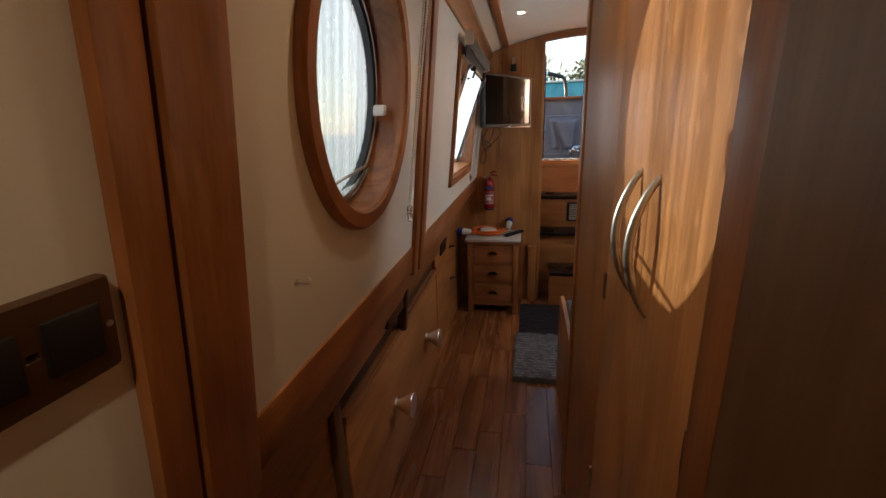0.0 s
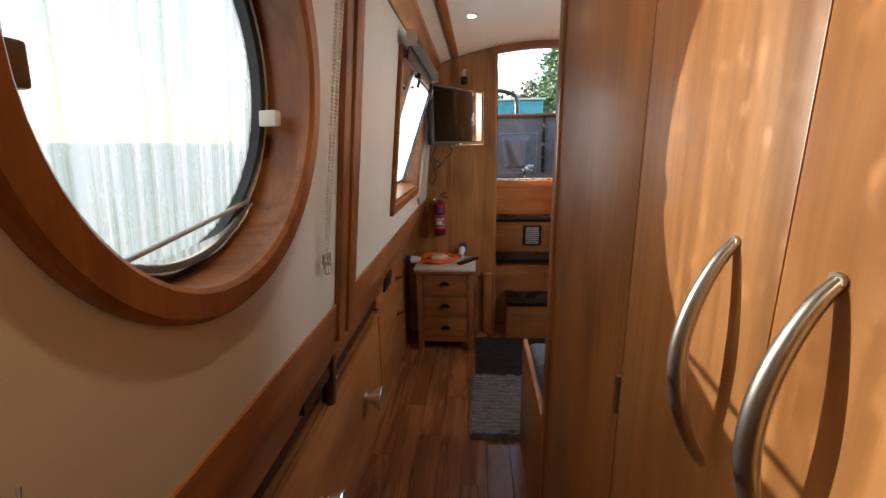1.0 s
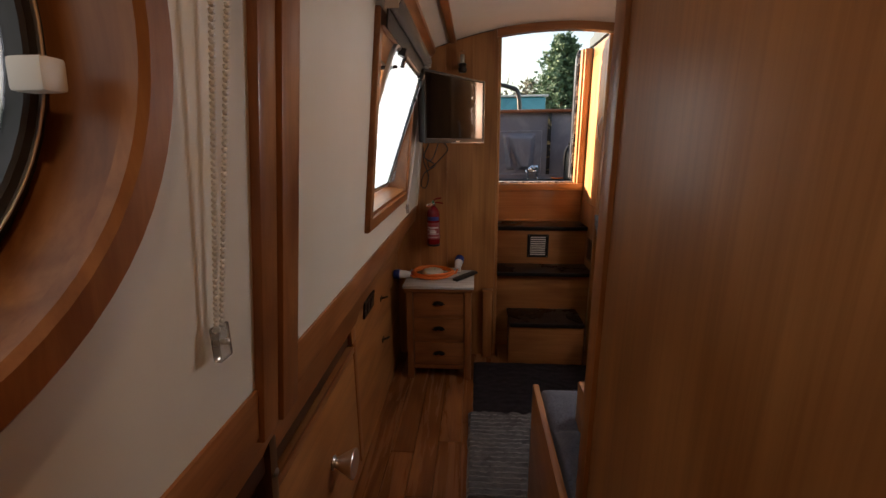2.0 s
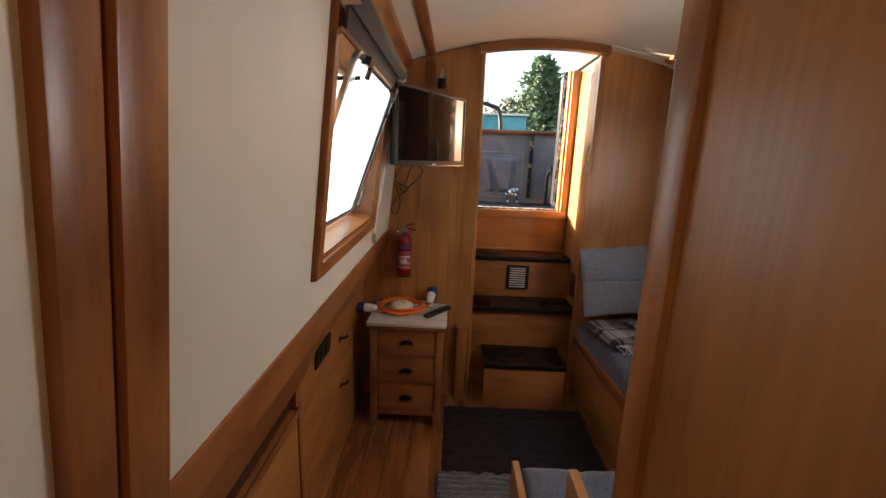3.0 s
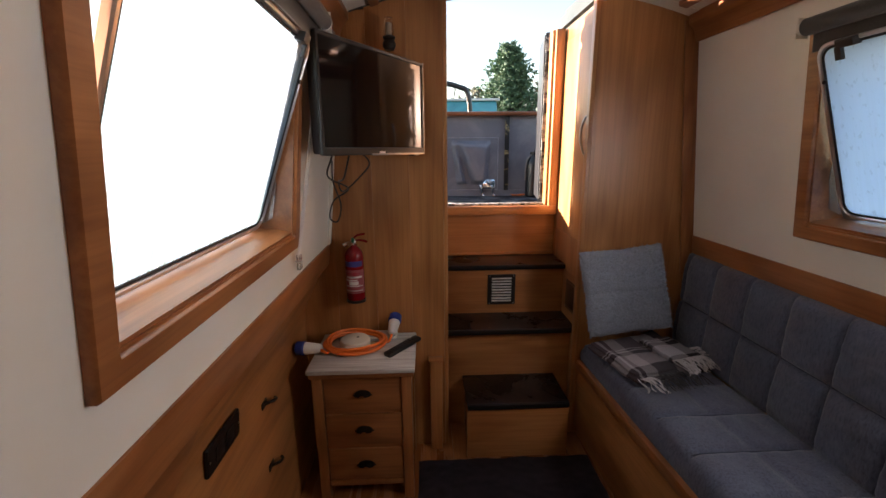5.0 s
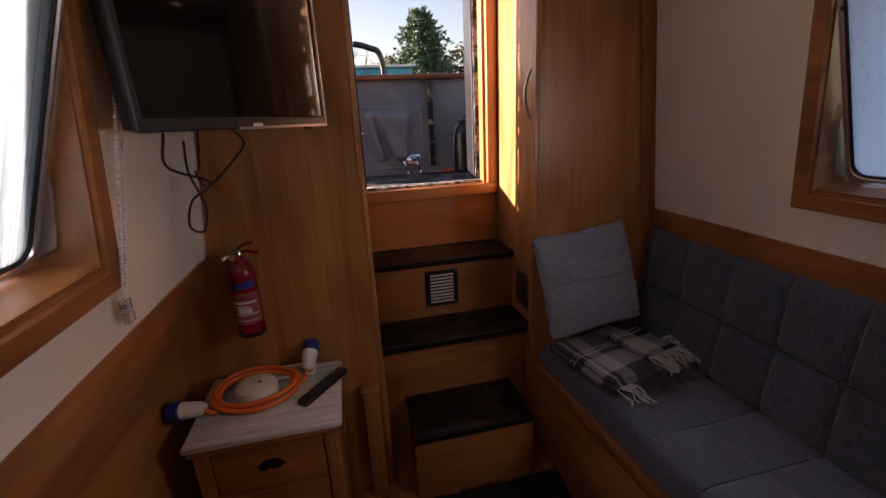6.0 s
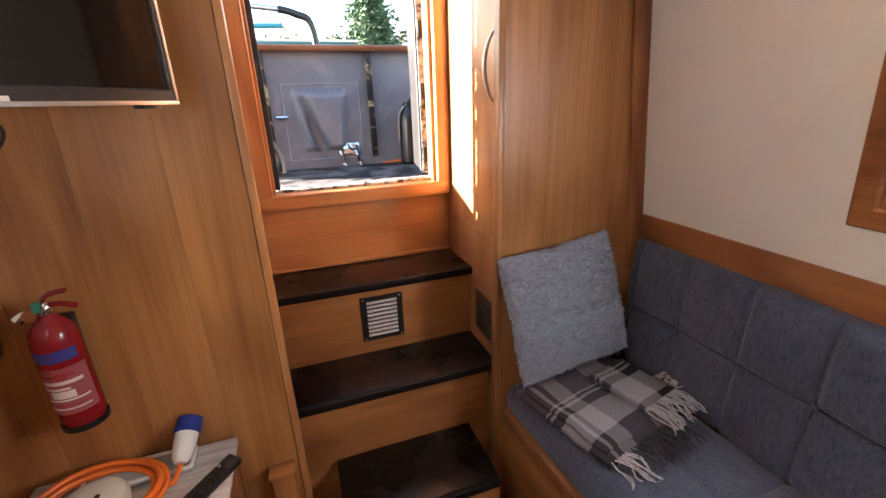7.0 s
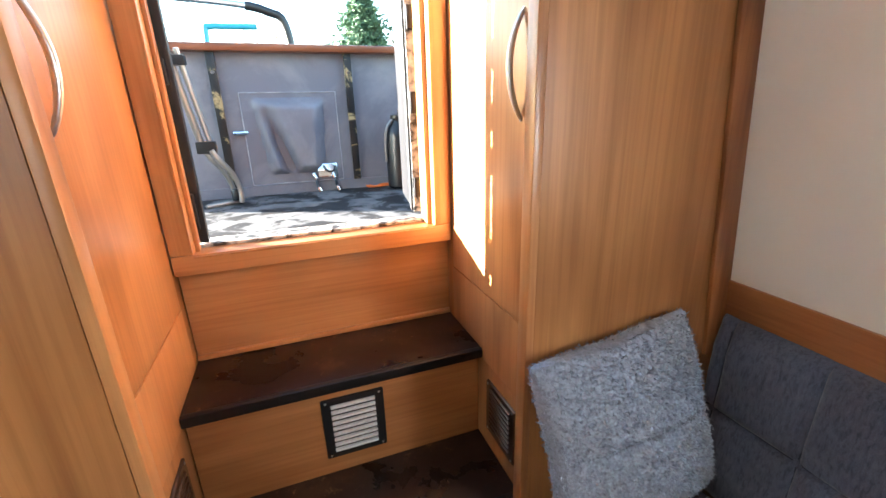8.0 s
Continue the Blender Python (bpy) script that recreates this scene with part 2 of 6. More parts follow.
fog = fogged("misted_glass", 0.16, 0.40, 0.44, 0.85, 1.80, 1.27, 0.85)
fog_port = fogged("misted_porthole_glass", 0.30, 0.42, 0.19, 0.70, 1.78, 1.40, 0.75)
# same misted glass with its veil raised to brighten the pane away from sun
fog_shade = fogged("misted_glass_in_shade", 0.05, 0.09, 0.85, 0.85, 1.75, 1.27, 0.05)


def blotched(name, a, b, c, scale, rough=(0.2, 0.7), warp=0.5, spots=(0.42, 0.50, 0.62)):
    m = material(name, a, 0.5)
    f = noise_tex(m, coords(m), scale, 6, 0.62, warp)
    col = ramp(m, f, [(spots[0], a), (spots[1], b), (spots[2], c)])
    return finish(m, col, noise_tex(m, coords(m), scale * 12, 3), 0.15, 0.002, (f, rough[0], rough[1]))


deck_mat = blotched("wet_grey_deck", (0.008, 0.008, 0.009), (0.095, 0.093, 0.096), (0.15, 0.147, 0.148), 9.0, (0.45, 0.75), 0.6, (0.48, 0.51, 0.60))
hull_grey = blotched("grey_painted_steel", (0.175, 0.172, 0.205), (0.21, 0.207, 0.235), (0.25, 0.247, 0.27), 3.0, (0.28, 0.42))
worn_edge = blotched("scuffed_door_edge", (0.02, 0.02, 0.02), (0.30, 0.30, 0.29), (0.62, 0.61, 0.58), 22.0, (0.4, 0.7))
# gold blotches stand in for warm reflections on the black post
glint_post = blotched("black_post_gold_glints", (0.010, 0.010, 0.011), (0.018, 0.016, 0.014), (0.42, 0.31, 0.15), 11.0, (0.25, 0.5), 0.4, (0.45, 0.55, 0.62))
teal = blotched("teal_boat_paint", (0.02, 0.22, 0.30), (0.03, 0.27, 0.36), (0.04, 0.30, 0.40), 2.0, (0.2, 0.4))
grass_mat = blotched("grass_and_mud", (0.045, 0.062, 0.02), (0.07, 0.09, 0.03), (0.10, 0.10, 0.05), 1.5, (0.8, 0.95))
bark = blotched("grey_brown_bark", (0.07, 0.055, 0.042), (0.11, 0.09, 0.07), (0.15, 0.12, 0.10), 9.0, (0.8, 0.95))
steel_out = blotched("dark_green_hull_side", (0.02, 0.03, 0.03), (0.025, 0.035, 0.035), (0.03, 0.04, 0.04), 3.0, (0.3, 0.5))


def leafy(name, a, b):
    m = material(name, a, 0.7)
    geo = m.node_tree.nodes.new("ShaderNodeNewGeometry")
    return finish(m, ramp(m, geo.outputs["Random Per Island"], [(0.0, a), (1.0, b)]))


needles = leafy("conifer_needles", (0.040, 0.095, 0.06), (0.13, 0.21, 0.115))
scrub = leafy("winter_scrub", (0.07, 0.075, 0.045), (0.16, 0.145, 0.10))
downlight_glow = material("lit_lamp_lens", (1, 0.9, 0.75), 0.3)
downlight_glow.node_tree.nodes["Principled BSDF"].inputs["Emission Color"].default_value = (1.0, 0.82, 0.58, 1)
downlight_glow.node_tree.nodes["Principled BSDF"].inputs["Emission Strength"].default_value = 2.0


# ---- mesh builders ----
def put_mesh(name, bm, mat, smooth=False):
    bmesh.ops.recalc_face_normals(bm, faces=bm.faces)
    me = bpy.data.meshes.new(name)
    bm.to_mesh(me)
    bm.free()
    for m in mat if isinstance(mat, (list, tuple)) else (mat,):
        me.materials.append(m)
    if smooth:
        me.shade_smooth()
        me.set_sharp_from_angle(angle=radians(38))
    return me


def thing(name, label, category, at=(0, 0, 0), group="", kind=""):
    """An Empty at the base of a thing, to take its parts."""
    ob = new(name)
    ob.location = at
    ob.empty_display_size = 0.05
    return tagged(ob, label, category, group, kind)


def base_of(ob):
    return ob.matrix_basis if ob.parent is None else base_of(ob.parent) @ ob.matrix_parent_inverse @ ob.matrix_basis


def part(name, bm, mat, parent, label="", smooth=True):
    ob = new(name, put_mesh(name, bm, mat, smooth))
    ob.parent = parent
    ob.matrix_parent_inverse = base_of(parent).inverted()
    return tagged(ob, label)


def solo(name, bm, mat, label, category="", group="", kind="", smooth=True):
    return tagged(new(name, put_mesh(name, bm, mat, smooth)), label, category, group, kind)


def box(x0, x1, y0, y1, z0, z1, bevel=0.0, bm=None, warp=None, seg=2):
    b = bmesh.new()
    vs = [b.verts.new((x, y, z)) for x in (x0, x1) for y in (y0, y1) for z in (z0, z1)]
    for f in ((0, 1, 3, 2), (4, 6, 7, 5), (0, 4, 5, 1), (2, 3, 7, 6), (0, 2, 6, 4), (1, 5, 7, 3)):
        b.faces.new([vs[i] for i in f])
    bmesh.ops.recalc_face_normals(b, faces=b.faces)
    if bevel:
        bmesh.ops.bevel(b, geom=b.edges[:], offset=bevel, segments=seg, profile=0.6, affect="EDGES")
    if warp:
        for v in b.verts:
            v.co = warp(*v.co)
    if bm is None:
        return b
    me = bpy.data.meshes.new("t")
    b.to_mesh(me)
    b.free()
    bm.from_mesh(me)
    bpy.data.meshes.remove(me)
    return bm


def loft(loops, bm=None, ends=False, closed_profile=False, closed_loop=True):
    """Skin a row of loops with equal counts of points."""
    bm = bm or bmesh.new()
    rows = [[bm.verts.new(p) for p in loop] for loop in loops]
    pairs = list(zip(rows, rows[1:])) + ([(rows[-1], rows[0])] if closed_profile else [])
    n = len(rows[0])
    for a, b in pairs:
        for i in range(n if closed_loop else n - 1):
            j = (i + 1) % n
            bm.faces.new((a[i], a[j], b[j], b[i]))
    if ends:
        bm.faces.new(rows[0])
        bm.faces.new(rows[-1])
    return bm


def tube(points, radius, bm=None, n=8, ends=True, flat=1.0):
    """A round bar along points; radius may be a list."""
    pts = [Vector(p) for p in points]
    radii = radius if isinstance(radius, (list, tuple)) else [radius] * len(pts)
    loops, up = [], None
    for i, p in enumerate(pts):
        way = (pts[min(i + 1, len(pts) - 1)] - pts[max(i - 1, 0)]).normalized()
        if up is None:
            up = way.orthogonal().normalized()
        up = (up - way * up.dot(way)).normalized()
        side = way.cross(up)
        loops.append([p + radii[i] * (math.cos(a) * up + flat * math.sin(a) * side) for a in (2 * math.pi * k / n for k in range(n))])
    return loft(loops, bm, ends)


def turned(profile, centre, axis="z", n=24, bm=None):
    """A body of revolution from (radius, height) pairs."""
    cx, cy, cz = centre
    loops = []
    for r, h in profile:
        ring = []
        for k in range(n):
            a = 2 * math.pi * k / n
            c, s = r * math.cos(a), r * math.sin(a)
            ring.append({"z": (cx + c, cy + s, cz + h), "x": (cx + h, cy + c, cz + s), "y": (cx + c, cy + h, cz + s)}[axis])
        loops.append(ring)
    return loft(loops, bm, True)


def spline(points, n=40):
    """Smooth points through a few given ones."""
    p = [Vector(q) for q in points]
    p = [2 * p[0] - p[1]] + p + [2 * p[-1] - p[-2]]
    out = []
    segs = len(p) - 3
    for k in range(n + 1):
        u = min(k / n * segs, segs - 1e-6)
        i, f = int(u), u - int(u)
        a, b, c, d = p[i : i + 4]
        out.append(0.5 * (2 * b + (c - a) * f + (2 * a - 5 * b + 4 * c - d) * f * f + (3 * b - a - 3 * c + d) * f ** 3))
    return out


def circle(cu, cv, r, n=64, ru=None):
    return [(cu + (ru or r) * math.cos(2 * math.pi * (k + 0.5) / n), cv + r * math.sin(2 * math.pi * (k + 0.5) / n)) for k in range(n)]


def rrect(u0, u1, v0, v1, r=0.001, k=6):
    pts = []
    for cu, cv, a0 in ((u1 - r, v1 - r, 0), (u0 + r, v1 - r, 90), (u0 + r, v0 + r, 180), (u1 - r, v0 + r, 270)):
        for i in range(k):
            a = radians(a0 + 90 * i / (k - 1))
            pts.append((cu + r * math.cos(a), cv + r * math.sin(a)))
    return pts


def square_round(u0, u1, v0, v1, n=64):
    """A rectangle whose points answer to those of a circle."""
    cu, cv, hu, hv = (u0 + u1) / 2, (v0 + v1) / 2, (u1 - u0) / 2, (v1 - v0) / 2
    out = []
    for k in range(n):
        a = 2 * math.pi * (k + 0.5) / n
        c, s = math.cos(a), math.sin(a)
        q = 1 / max(abs(c), abs(s))
        out.append((cu + hu * min(1, max(-1, c * q)), cv + hv * min(1, max(-1, s * q))))
    # the four corners fall between points, so snap the nearest pair onto them
    for su in (-1, 1):
        for sv in (-1, 1):
            best = min(range(n), key=lambda i: (out[i][0] - cu - su * hu) ** 2 + (out[i][1] - cv - sv * hv) ** 2)
            out[best] = (cu + su * hu, cv + sv * hv)
    return out


def lift(loop, w, place):
    return [place(u, v, w) for u, v in loop]


def framed(outer, inner, w0, w1, place, bevel=0.004, inner_back=None):
    """A frame between two loops, from depth w0 to w1, with eased edges."""
    def toward(a, b, d):
        res = []
        for (ax, ay), (bx, by) in zip(a, b):
            q = math.hypot(bx - ax, by - ay) or 1
            res.append((ax + (bx - ax) * d / q, ay + (by - ay) * d / q))
        return res
    back = w0 if inner_back is None else inner_back
    return loft([lift(outer, w0, place), lift(outer, w1 - bevel, place), lift(toward(outer, inner, bevel), w1, place),
                 lift(toward(inner, outer, bevel), w1, place), lift(inner, w1 - bevel, place), lift(inner, back, place)], closed_profile=True)


LEAN_IN = 0.105
LX = lambda z: LEAN_IN * (z - 1.10) - 0.038
RX = lambda z: 1.72 - LEAN_IN * (z - 1.10)
TAPER = lambda y: 0.030 - 0.0118 * y
on_left = lambda u, v, w: Vector((LX(v) + TAPER(u) + w, u, v))
on_right = lambda u, v, w: Vector((RX(v) - w, u, v))
boxl = lambda y0, y1, z0, z1, w0, w1, bevel=0.004, bm=None: box(w0, w1, y0, y1, z0, z1, bevel, bm, lambda x, y, z: (LX(z) + TAPER(y) + x, y, z))
boxr = lambda y0, y1, z0, z1, w0, w1, bevel=0.004, bm=None: box(w0, w1, y0, y1, z0, z1, bevel, bm, lambda x, y, z: (RX(z) - x, y, z))


# ---- large structure ----
Y_BACK, Y_LB, Y_RB, Y_FRONT = -1.25, 3.16, 3.215, 3.725
X_REC_L, X_REC_R = 0.46, 1.185
EDGE_L, EDGE_R = 0.508, 1.161
ARCH = lambda x: 2.196 - 0.217 * (x - 0.855) ** 2


def structure(name, bm, mat, label, smooth=False):
    return solo(name, bm, mat, label, "", "", "structure", smooth)


floor = structure("floor", box(-0.30, 1.90, Y_BACK, Y_FRONT, -0.12, -0.014), trim_y, "bare subfloor under the oak boards")

# upper left lining in three lengths: plain, with the porthole, with the window
PORT_Y, PORT_Z = 0.502, 1.600
def wall_left_upper():
    bm = box(-0.12, 0, Y_BACK, 0.06, 1.05, 2.10, 0, None, lambda x, y, z: (LX(z) + TAPER(y) + x, y, z))
    hole = circle(PORT_Y, PORT_Z, 0.274)
    rim = square_round(0.06, 1.09, 1.05, 2.10)
    loft([lift(rim, -0.12, on_left), lift(rim, 0, on_left), lift(hole, 0, on_left), lift(hole, -0.12, on_left)], bm, closed_profile=True)
    a, b = rrect(1.09, Y_FRONT, 1.05, 2.10), rrect(1.765, 2.575, 1.255, 1.86, 0.02)
    loft([lift(a, -0.12, on_left), lift(a, 0, on_left), lift(b, 0, on_left), lift(b, -0.12, on_left)], bm, closed_profile=True)
    return bm
wall_left = structure("wall_left", wall_left_upper(), cream, "cream lining of the cabin side, leaning inward towards the roof")


def wall_right_upper():
    bm = box(-0.12, 0, Y_BACK, 1.09, 1.05, 2.10, 0, None, lambda x, y, z: (RX(z) - x, y, z))
    a, b = rrect(1.09, Y_FRONT, 1.05, 2.10), rrect(1.79, 2.59, 1.255, 1.86, 0.02)
    loft([lift(a, -0.12, on_right), lift(a, 0, on_right), lift(b, 0, on_right), lift(b, -0.12, on_right)], bm, closed_profile=True)
    return bm
wall_right = structure("wall_right", wall_right_upper(), cream, "cream lining of the cabin side above the settee")

# lower lining below the dado: a sloping shoulder, then upright to the floor
SHOULDER = [(-0.012, 1.06), (-0.030, 1.0), (-0.080, 0.90), (-0.120, 0.815), (-0.138, 0.77), (-0.142, 0.70), (-0.142, -0.02), (-0.20, -0.02), (-0.20, 1.06)]
LOW_L = -0.180
wall_left_lower = structure("wall_left_lower", loft([[(x - 0.038 + TAPER(y), y, z) for x, z in SHOULDER] for y in (Y_BACK, Y_FRONT)], None, True), oak_y, "wood-veneered lower cabin side", True)
wall_right_lower = structure("wall_right_lower", loft([[(1.72 - x, y, z) for x, z in SHOULDER] for y in (Y_BACK, Y_FRONT)], None, True), oak_y, "wood-veneered lower cabin side", True)
APRON = [(-0.030, 1.0), (-0.080, 0.90), (-0.120, 0.815), (-0.137, 0.768), (-0.119, 0.760), (-0.102, 0.808), (-0.062, 0.892), (-0.014, 0.998)]
structure("trim_apron_left", loft([[(x - 0.038 + TAPER(y), y, z) for x, z in APRON] for y in (Y_BACK, 1.995)], None, True), trim_y, "sloping wood apron board under the dado", True)
dado_left = structure("trim_dado_left", boxl(Y_BACK, Y_LB - 0.002, 1.0, 1.10, -0.035, 0.006, 0.004), trim_y, "solid wood dado board along the cabin side", True)
dado_right = structure("trim_dado_right", boxr(1.10, Y_RB - 0.002, 0.985, 1.10, -0.035, 0.006, 0.004), trim_y, "solid wood dado board above the settee", True)


def vault(x0, x1, y0, y1, thick=0.05, drop=0.0):
    n = max(4, int((x1 - x0) / 0.06))
    xs = [x0 + (x1 - x0) * k / n for k in range(n + 1)]
    prof = [(x, ARCH(x) - drop) for x in xs] + [(x, ARCH(x) - drop + thick) for x in reversed(xs)]
    return loft([[(x, y, z) for x, z in prof] for y in (y0, y1)], None, True)


ceiling = structure("ceiling", vault(0.02, 1.70, Y_BACK, 3.14), ceil_mat, "pale curved cabin ceiling lining", True)
structure("roof_left", vault(-0.12, X_REC_L, 3.14, 3.80, 0.06), steel_out, "dark cabin roof beside the hatch", True)
structure("roof_right", vault(X_REC_R, 1.84, 3.14, 3.80, 0.06), steel_out, "dark cabin roof beside the hatch", True)
structure("ceiling_strip", vault(1.19, 1.70, 3.138, Y_RB + 0.004, 0.03, 0.003), ceil_mat, "pale ceiling lining beside the entry", True)
structure("roof_outside", vault(-0.14, 1.86, Y_BACK - 0.03, 3.13, 0.04, -0.055), steel_out, "dark painted cabin roof", True)

# long ceiling battens and cornices
for nm, x0, x1 in (("trim_batten_left", 0.195, 0.232), ("trim_batten_right", 1.478, 1.515)):
    structure(nm, box(x0, x1, Y_BACK, 3.135, 2.04, 2.10, 0.005, None, lambda x, y, z: (x, y, ARCH(x) - 0.017 + (z - 2.04))), trim_y, "wood batten along the ceiling", True)
CORN = [(0.0, 1.975), (0.012, 1.972), (0.018, 1.985), (0.03, 2.02), (0.055, 2.045), (0.055, 2.09), (0.0, 2.09)]
structure("trim_cornice_left", loft([[(LX(1.975) + TAPER(y) + x, y, z) for x, z in CORN] for y in (Y_BACK, 3.155)], None, True), trim_y, "wood cornice where side meets ceiling", True)
structure("trim_cornice_right", loft([[(RX(1.975) - x, y, z) for x, z in CORN] for y in (1.10, 3.205)], None, True), trim_y, "wood cornice where side meets ceiling", True)

# bulkheads at the fore end, in upright veneer boards
bulk_l = structure("bulkhead_left", box(-0.26, EDGE_L - 0.004, Y_LB + 0.012, Y_LB + 0.03, 0, 2.17), bulk_z, "backing of the fore bulkhead")
bulk_r = structure("bulkhead_right", box(EDGE_R + 0.004, 1.95, Y_RB + 0.012, Y_RB + 0.03, 0, 2.175), bulk_z, "backing of the fore bulkhead")
for x0, x1 in ((-0.26, -0.02), (-0.02, 0.165), (0.165, 0.335), (0.335, EDGE_L - 0.019)):
    part("board", box(x0 + 0.0003, x1 - 0.0003, Y_LB, Y_LB + 0.011, 0.0, ARCH((x0 + x1) / 2) + 0.02, 0.0006, seg=1), bulk_z, bulk_l)
part("board", box(EDGE_R + 0.02, 1.95, Y_RB, Y_RB + 0.011, 0.0, 2.175, 0.0012, seg=1), bulk_z, bulk_r)
part("edge_strip", box(EDGE_L - 0.018, EDGE_L, Y_LB - 0.003, Y_LB + 0.03, 0, 2.15, 0.003), honey_z, bulk_l, "lighter lipping on the board edge")
part("edge_strip", box(EDGE_R, EDGE_R + 0.019, Y_RB - 0.003, Y_RB + 0.03, 0, 2.15, 0.003), honey_z, bulk_r, "lighter lipping on the board edge")
structure("trim_corner_right", box(1.66, 1.735, Y_RB - 0.012, Y_RB - 0.001, 0.9, 2.06, 0.003, None, lambda x, y, z: (x - LEAN_IN * (z - 1.1), y, z)), trim_z, "upright wood corner strip", True)

# cupboard sides of the entry recess
SIDE_TOP = 2.15
side_l = structure("recess_side_left", box(X_REC_L - 0.02, X_REC_L - 0.004, Y_LB + 0.03, Y_FRONT + 0.028, 0, SIDE_TOP), honey_z, "wood side of the entry recess")
side_r = structure("recess_side_right", box(X_REC_R + 0.004, X_REC_R + 0.02, Y_RB + 0.03, Y_FRONT + 0.05, 0, SIDE_TOP), honey_z, "wood side of the entry recess")
structure("wall_fore_left", box(-0.30, 0.44, Y_FRONT, Y_FRONT + 0.05, 0, 2.15), steel_out, "fore end wall of the cabin")
structure("wall_fore_right", box(X_REC_R + 0.02, 1.98, Y_FRONT, Y_FRONT + 0.05, 0, 2.15), steel_out, "fore end wall of the cabin")
structure("wall_fore_low", box(0.44, X_REC_R + 0.02, Y_FRONT + 0.02, Y_FRONT + 0.05, 0, 1.13), steel_out, "fore end wall below the doorway")
structure("wall_aft", box(-0.30, 2.0, Y_BACK - 0.03, Y_BACK, 0, 2.2), oak_z, "plain wood wall closing the passage")
structure("hull_side_left", box(-0.34, -0.24, Y_BACK - 0.03, Y_FRONT + 1.4, -0.12, 1.06), steel_out, "outer hull side")
structure("hull_side_right", box(1.95, 2.03, Y_BACK - 0.03, Y_FRONT + 1.4, -0.12, 1.06), steel_out, "outer hull side")
structure("gunwale_left", box(-0.32, -0.05, Y_BACK - 0.03, Y_FRONT + 0.05, 1.03, 1.06), steel_out, "side deck of the boat")
structure("gunwale_right", box(1.77, 2.03, Y_BACK - 0.03, Y_FRONT + 0.05, 1.03, 1.06), steel_out, "side deck of the boat")

# arched header over the entry
def header():
    n = 16
    xs = [0.478 + (1.185 - 0.478) * k / n for k in range(n + 1)]
    top = [(x, ARCH(x) - 0.002) for x in xs]
    low = [(x, ARCH(x) - 0.047) for x in reversed(xs)]
    return loft([[(x, y, z) for x, z in top + low] for y in (Y_LB - 0.035, Y_LB + 0.02)], None, True)
structure("trim_header", header(), trim_x, "arched wood header over the entry", True)

# doorway frame
SILL = 1.202
door_frame = thing("door_frame_1", "orange varnished wood frame of the open fore doorway", "door frame", (0.85, Y_FRONT, 1.09), "", "structure")
part("sill", box(X_REC_L, X_REC_R, Y_FRONT - 0.045, Y_FRONT + 0.06, 1.139, SILL - 0.012, 0.005), honey_x, door_frame)
part("threshold_strip", box(X_REC_L + 0.03, X_REC_R - 0.03, Y_FRONT + 0.012, Y_FRONT + 0.075, SILL - 0.012, SILL - 0.002, 0.003), worn_edge, door_frame, "scuffed pale metal threshold")
part("jamb", box(X_REC_L, X_REC_L + 0.052, Y_FRONT - 0.045, Y_FRONT + 0.008, SILL - 0.012, 2.15, 0.005), honey_z, door_frame)
part("jamb", box(X_REC_R - 0.052, X_REC_R, Y_FRONT - 0.045, Y_FRONT + 0.02, SILL - 0.012, 2.15, 0.005), honey_z, door_frame)
part("stop", box(X_REC_L + 0.052, X_REC_L + 0.062, Y_FRONT - 0.02, Y_FRONT + 0.003, SILL - 0.012, 2.15, 0.002), honey_z, door_frame)
seal = part("weather_seal", box(0.516, 0.539, Y_FRONT + 0.017, Y_FRONT + 0.039, SILL, 2.11, 0.002), rubber, door_frame, "black rubber weather strip")
for za, zb in ((1.24, 1.33), (1.58, 1.635), (1.90, 1.96)):
    part("hinge", box(0.506, 0.527, Y_FRONT + 0.002, Y_FRONT + 0.020, za, zb, 0.002), black_metal, seal)
part("stop", box(X_REC_R - 0.066, X_REC_R - 0.052, Y_FRONT - 0.02, Y_FRONT + 0.038, SILL - 0.012, 2.15, 0.003), honey_z, door_frame)
part("cove_strip", box(X_REC_L, X_REC_R, Y_FRONT - 0.024, Y_FRONT - 0.011, 0.8895, 0.904, 0.004), honey_x, door_frame, "thin wood bead at the back of the tread")
for x0, x1, z0, z1 in ((X_REC_L + 0.046, X_REC_L + 0.051, SILL - 0.006, 2.11), (X_REC_R - 0.051, X_REC_R - 0.046, SILL - 0.006, 2.11), (X_REC_L + 0.051, X_REC_R - 0.051, SILL - 0.021, SILL - 0.016)):
    part("inner_bead", box(x0, x1, Y_FRONT - 0.048, Y_FRONT - 0.043, z0, z1, 0.0015), honey_z, door_frame)
part("riser_panel", box(X_REC_L, X_REC_R, Y_FRONT - 0.012, Y_FRONT + 0.015, 0.80, 1.139, 0.002), honey_x, door_frame)

# posts between the wall panels
def double_post(name, y0, y1, y2):
    t = thing(name, "pair of red-brown wood cover strips on the cabin side", "trim", (0, y0, 1.0), "", "structure")
    part("strip", boxl(y0, y1 - 0.004, 0.99, 1.99, -0.005, 0.016), trim_z, t)
    part("strip", boxl(y1 + 0.004, y2, 0.99, 1.99, -0.005, 0.022), trim_z, t)
    part("groove", boxl(y1 - 0.004, y1 + 0.004, 0.99, 1.99, -0.005, 0.004, 0), trim_z, t)
double_post("trim_post_1", -0.130, -0.077, 0.024)
double_post("trim_post_2", 0.985, 1.045, 1.118)
structure("trim_corner_left", boxl(3.118, 3.158, 1.10, 1.99, -0.005, 0.012), cream, "cream upright strip in the corner", True)

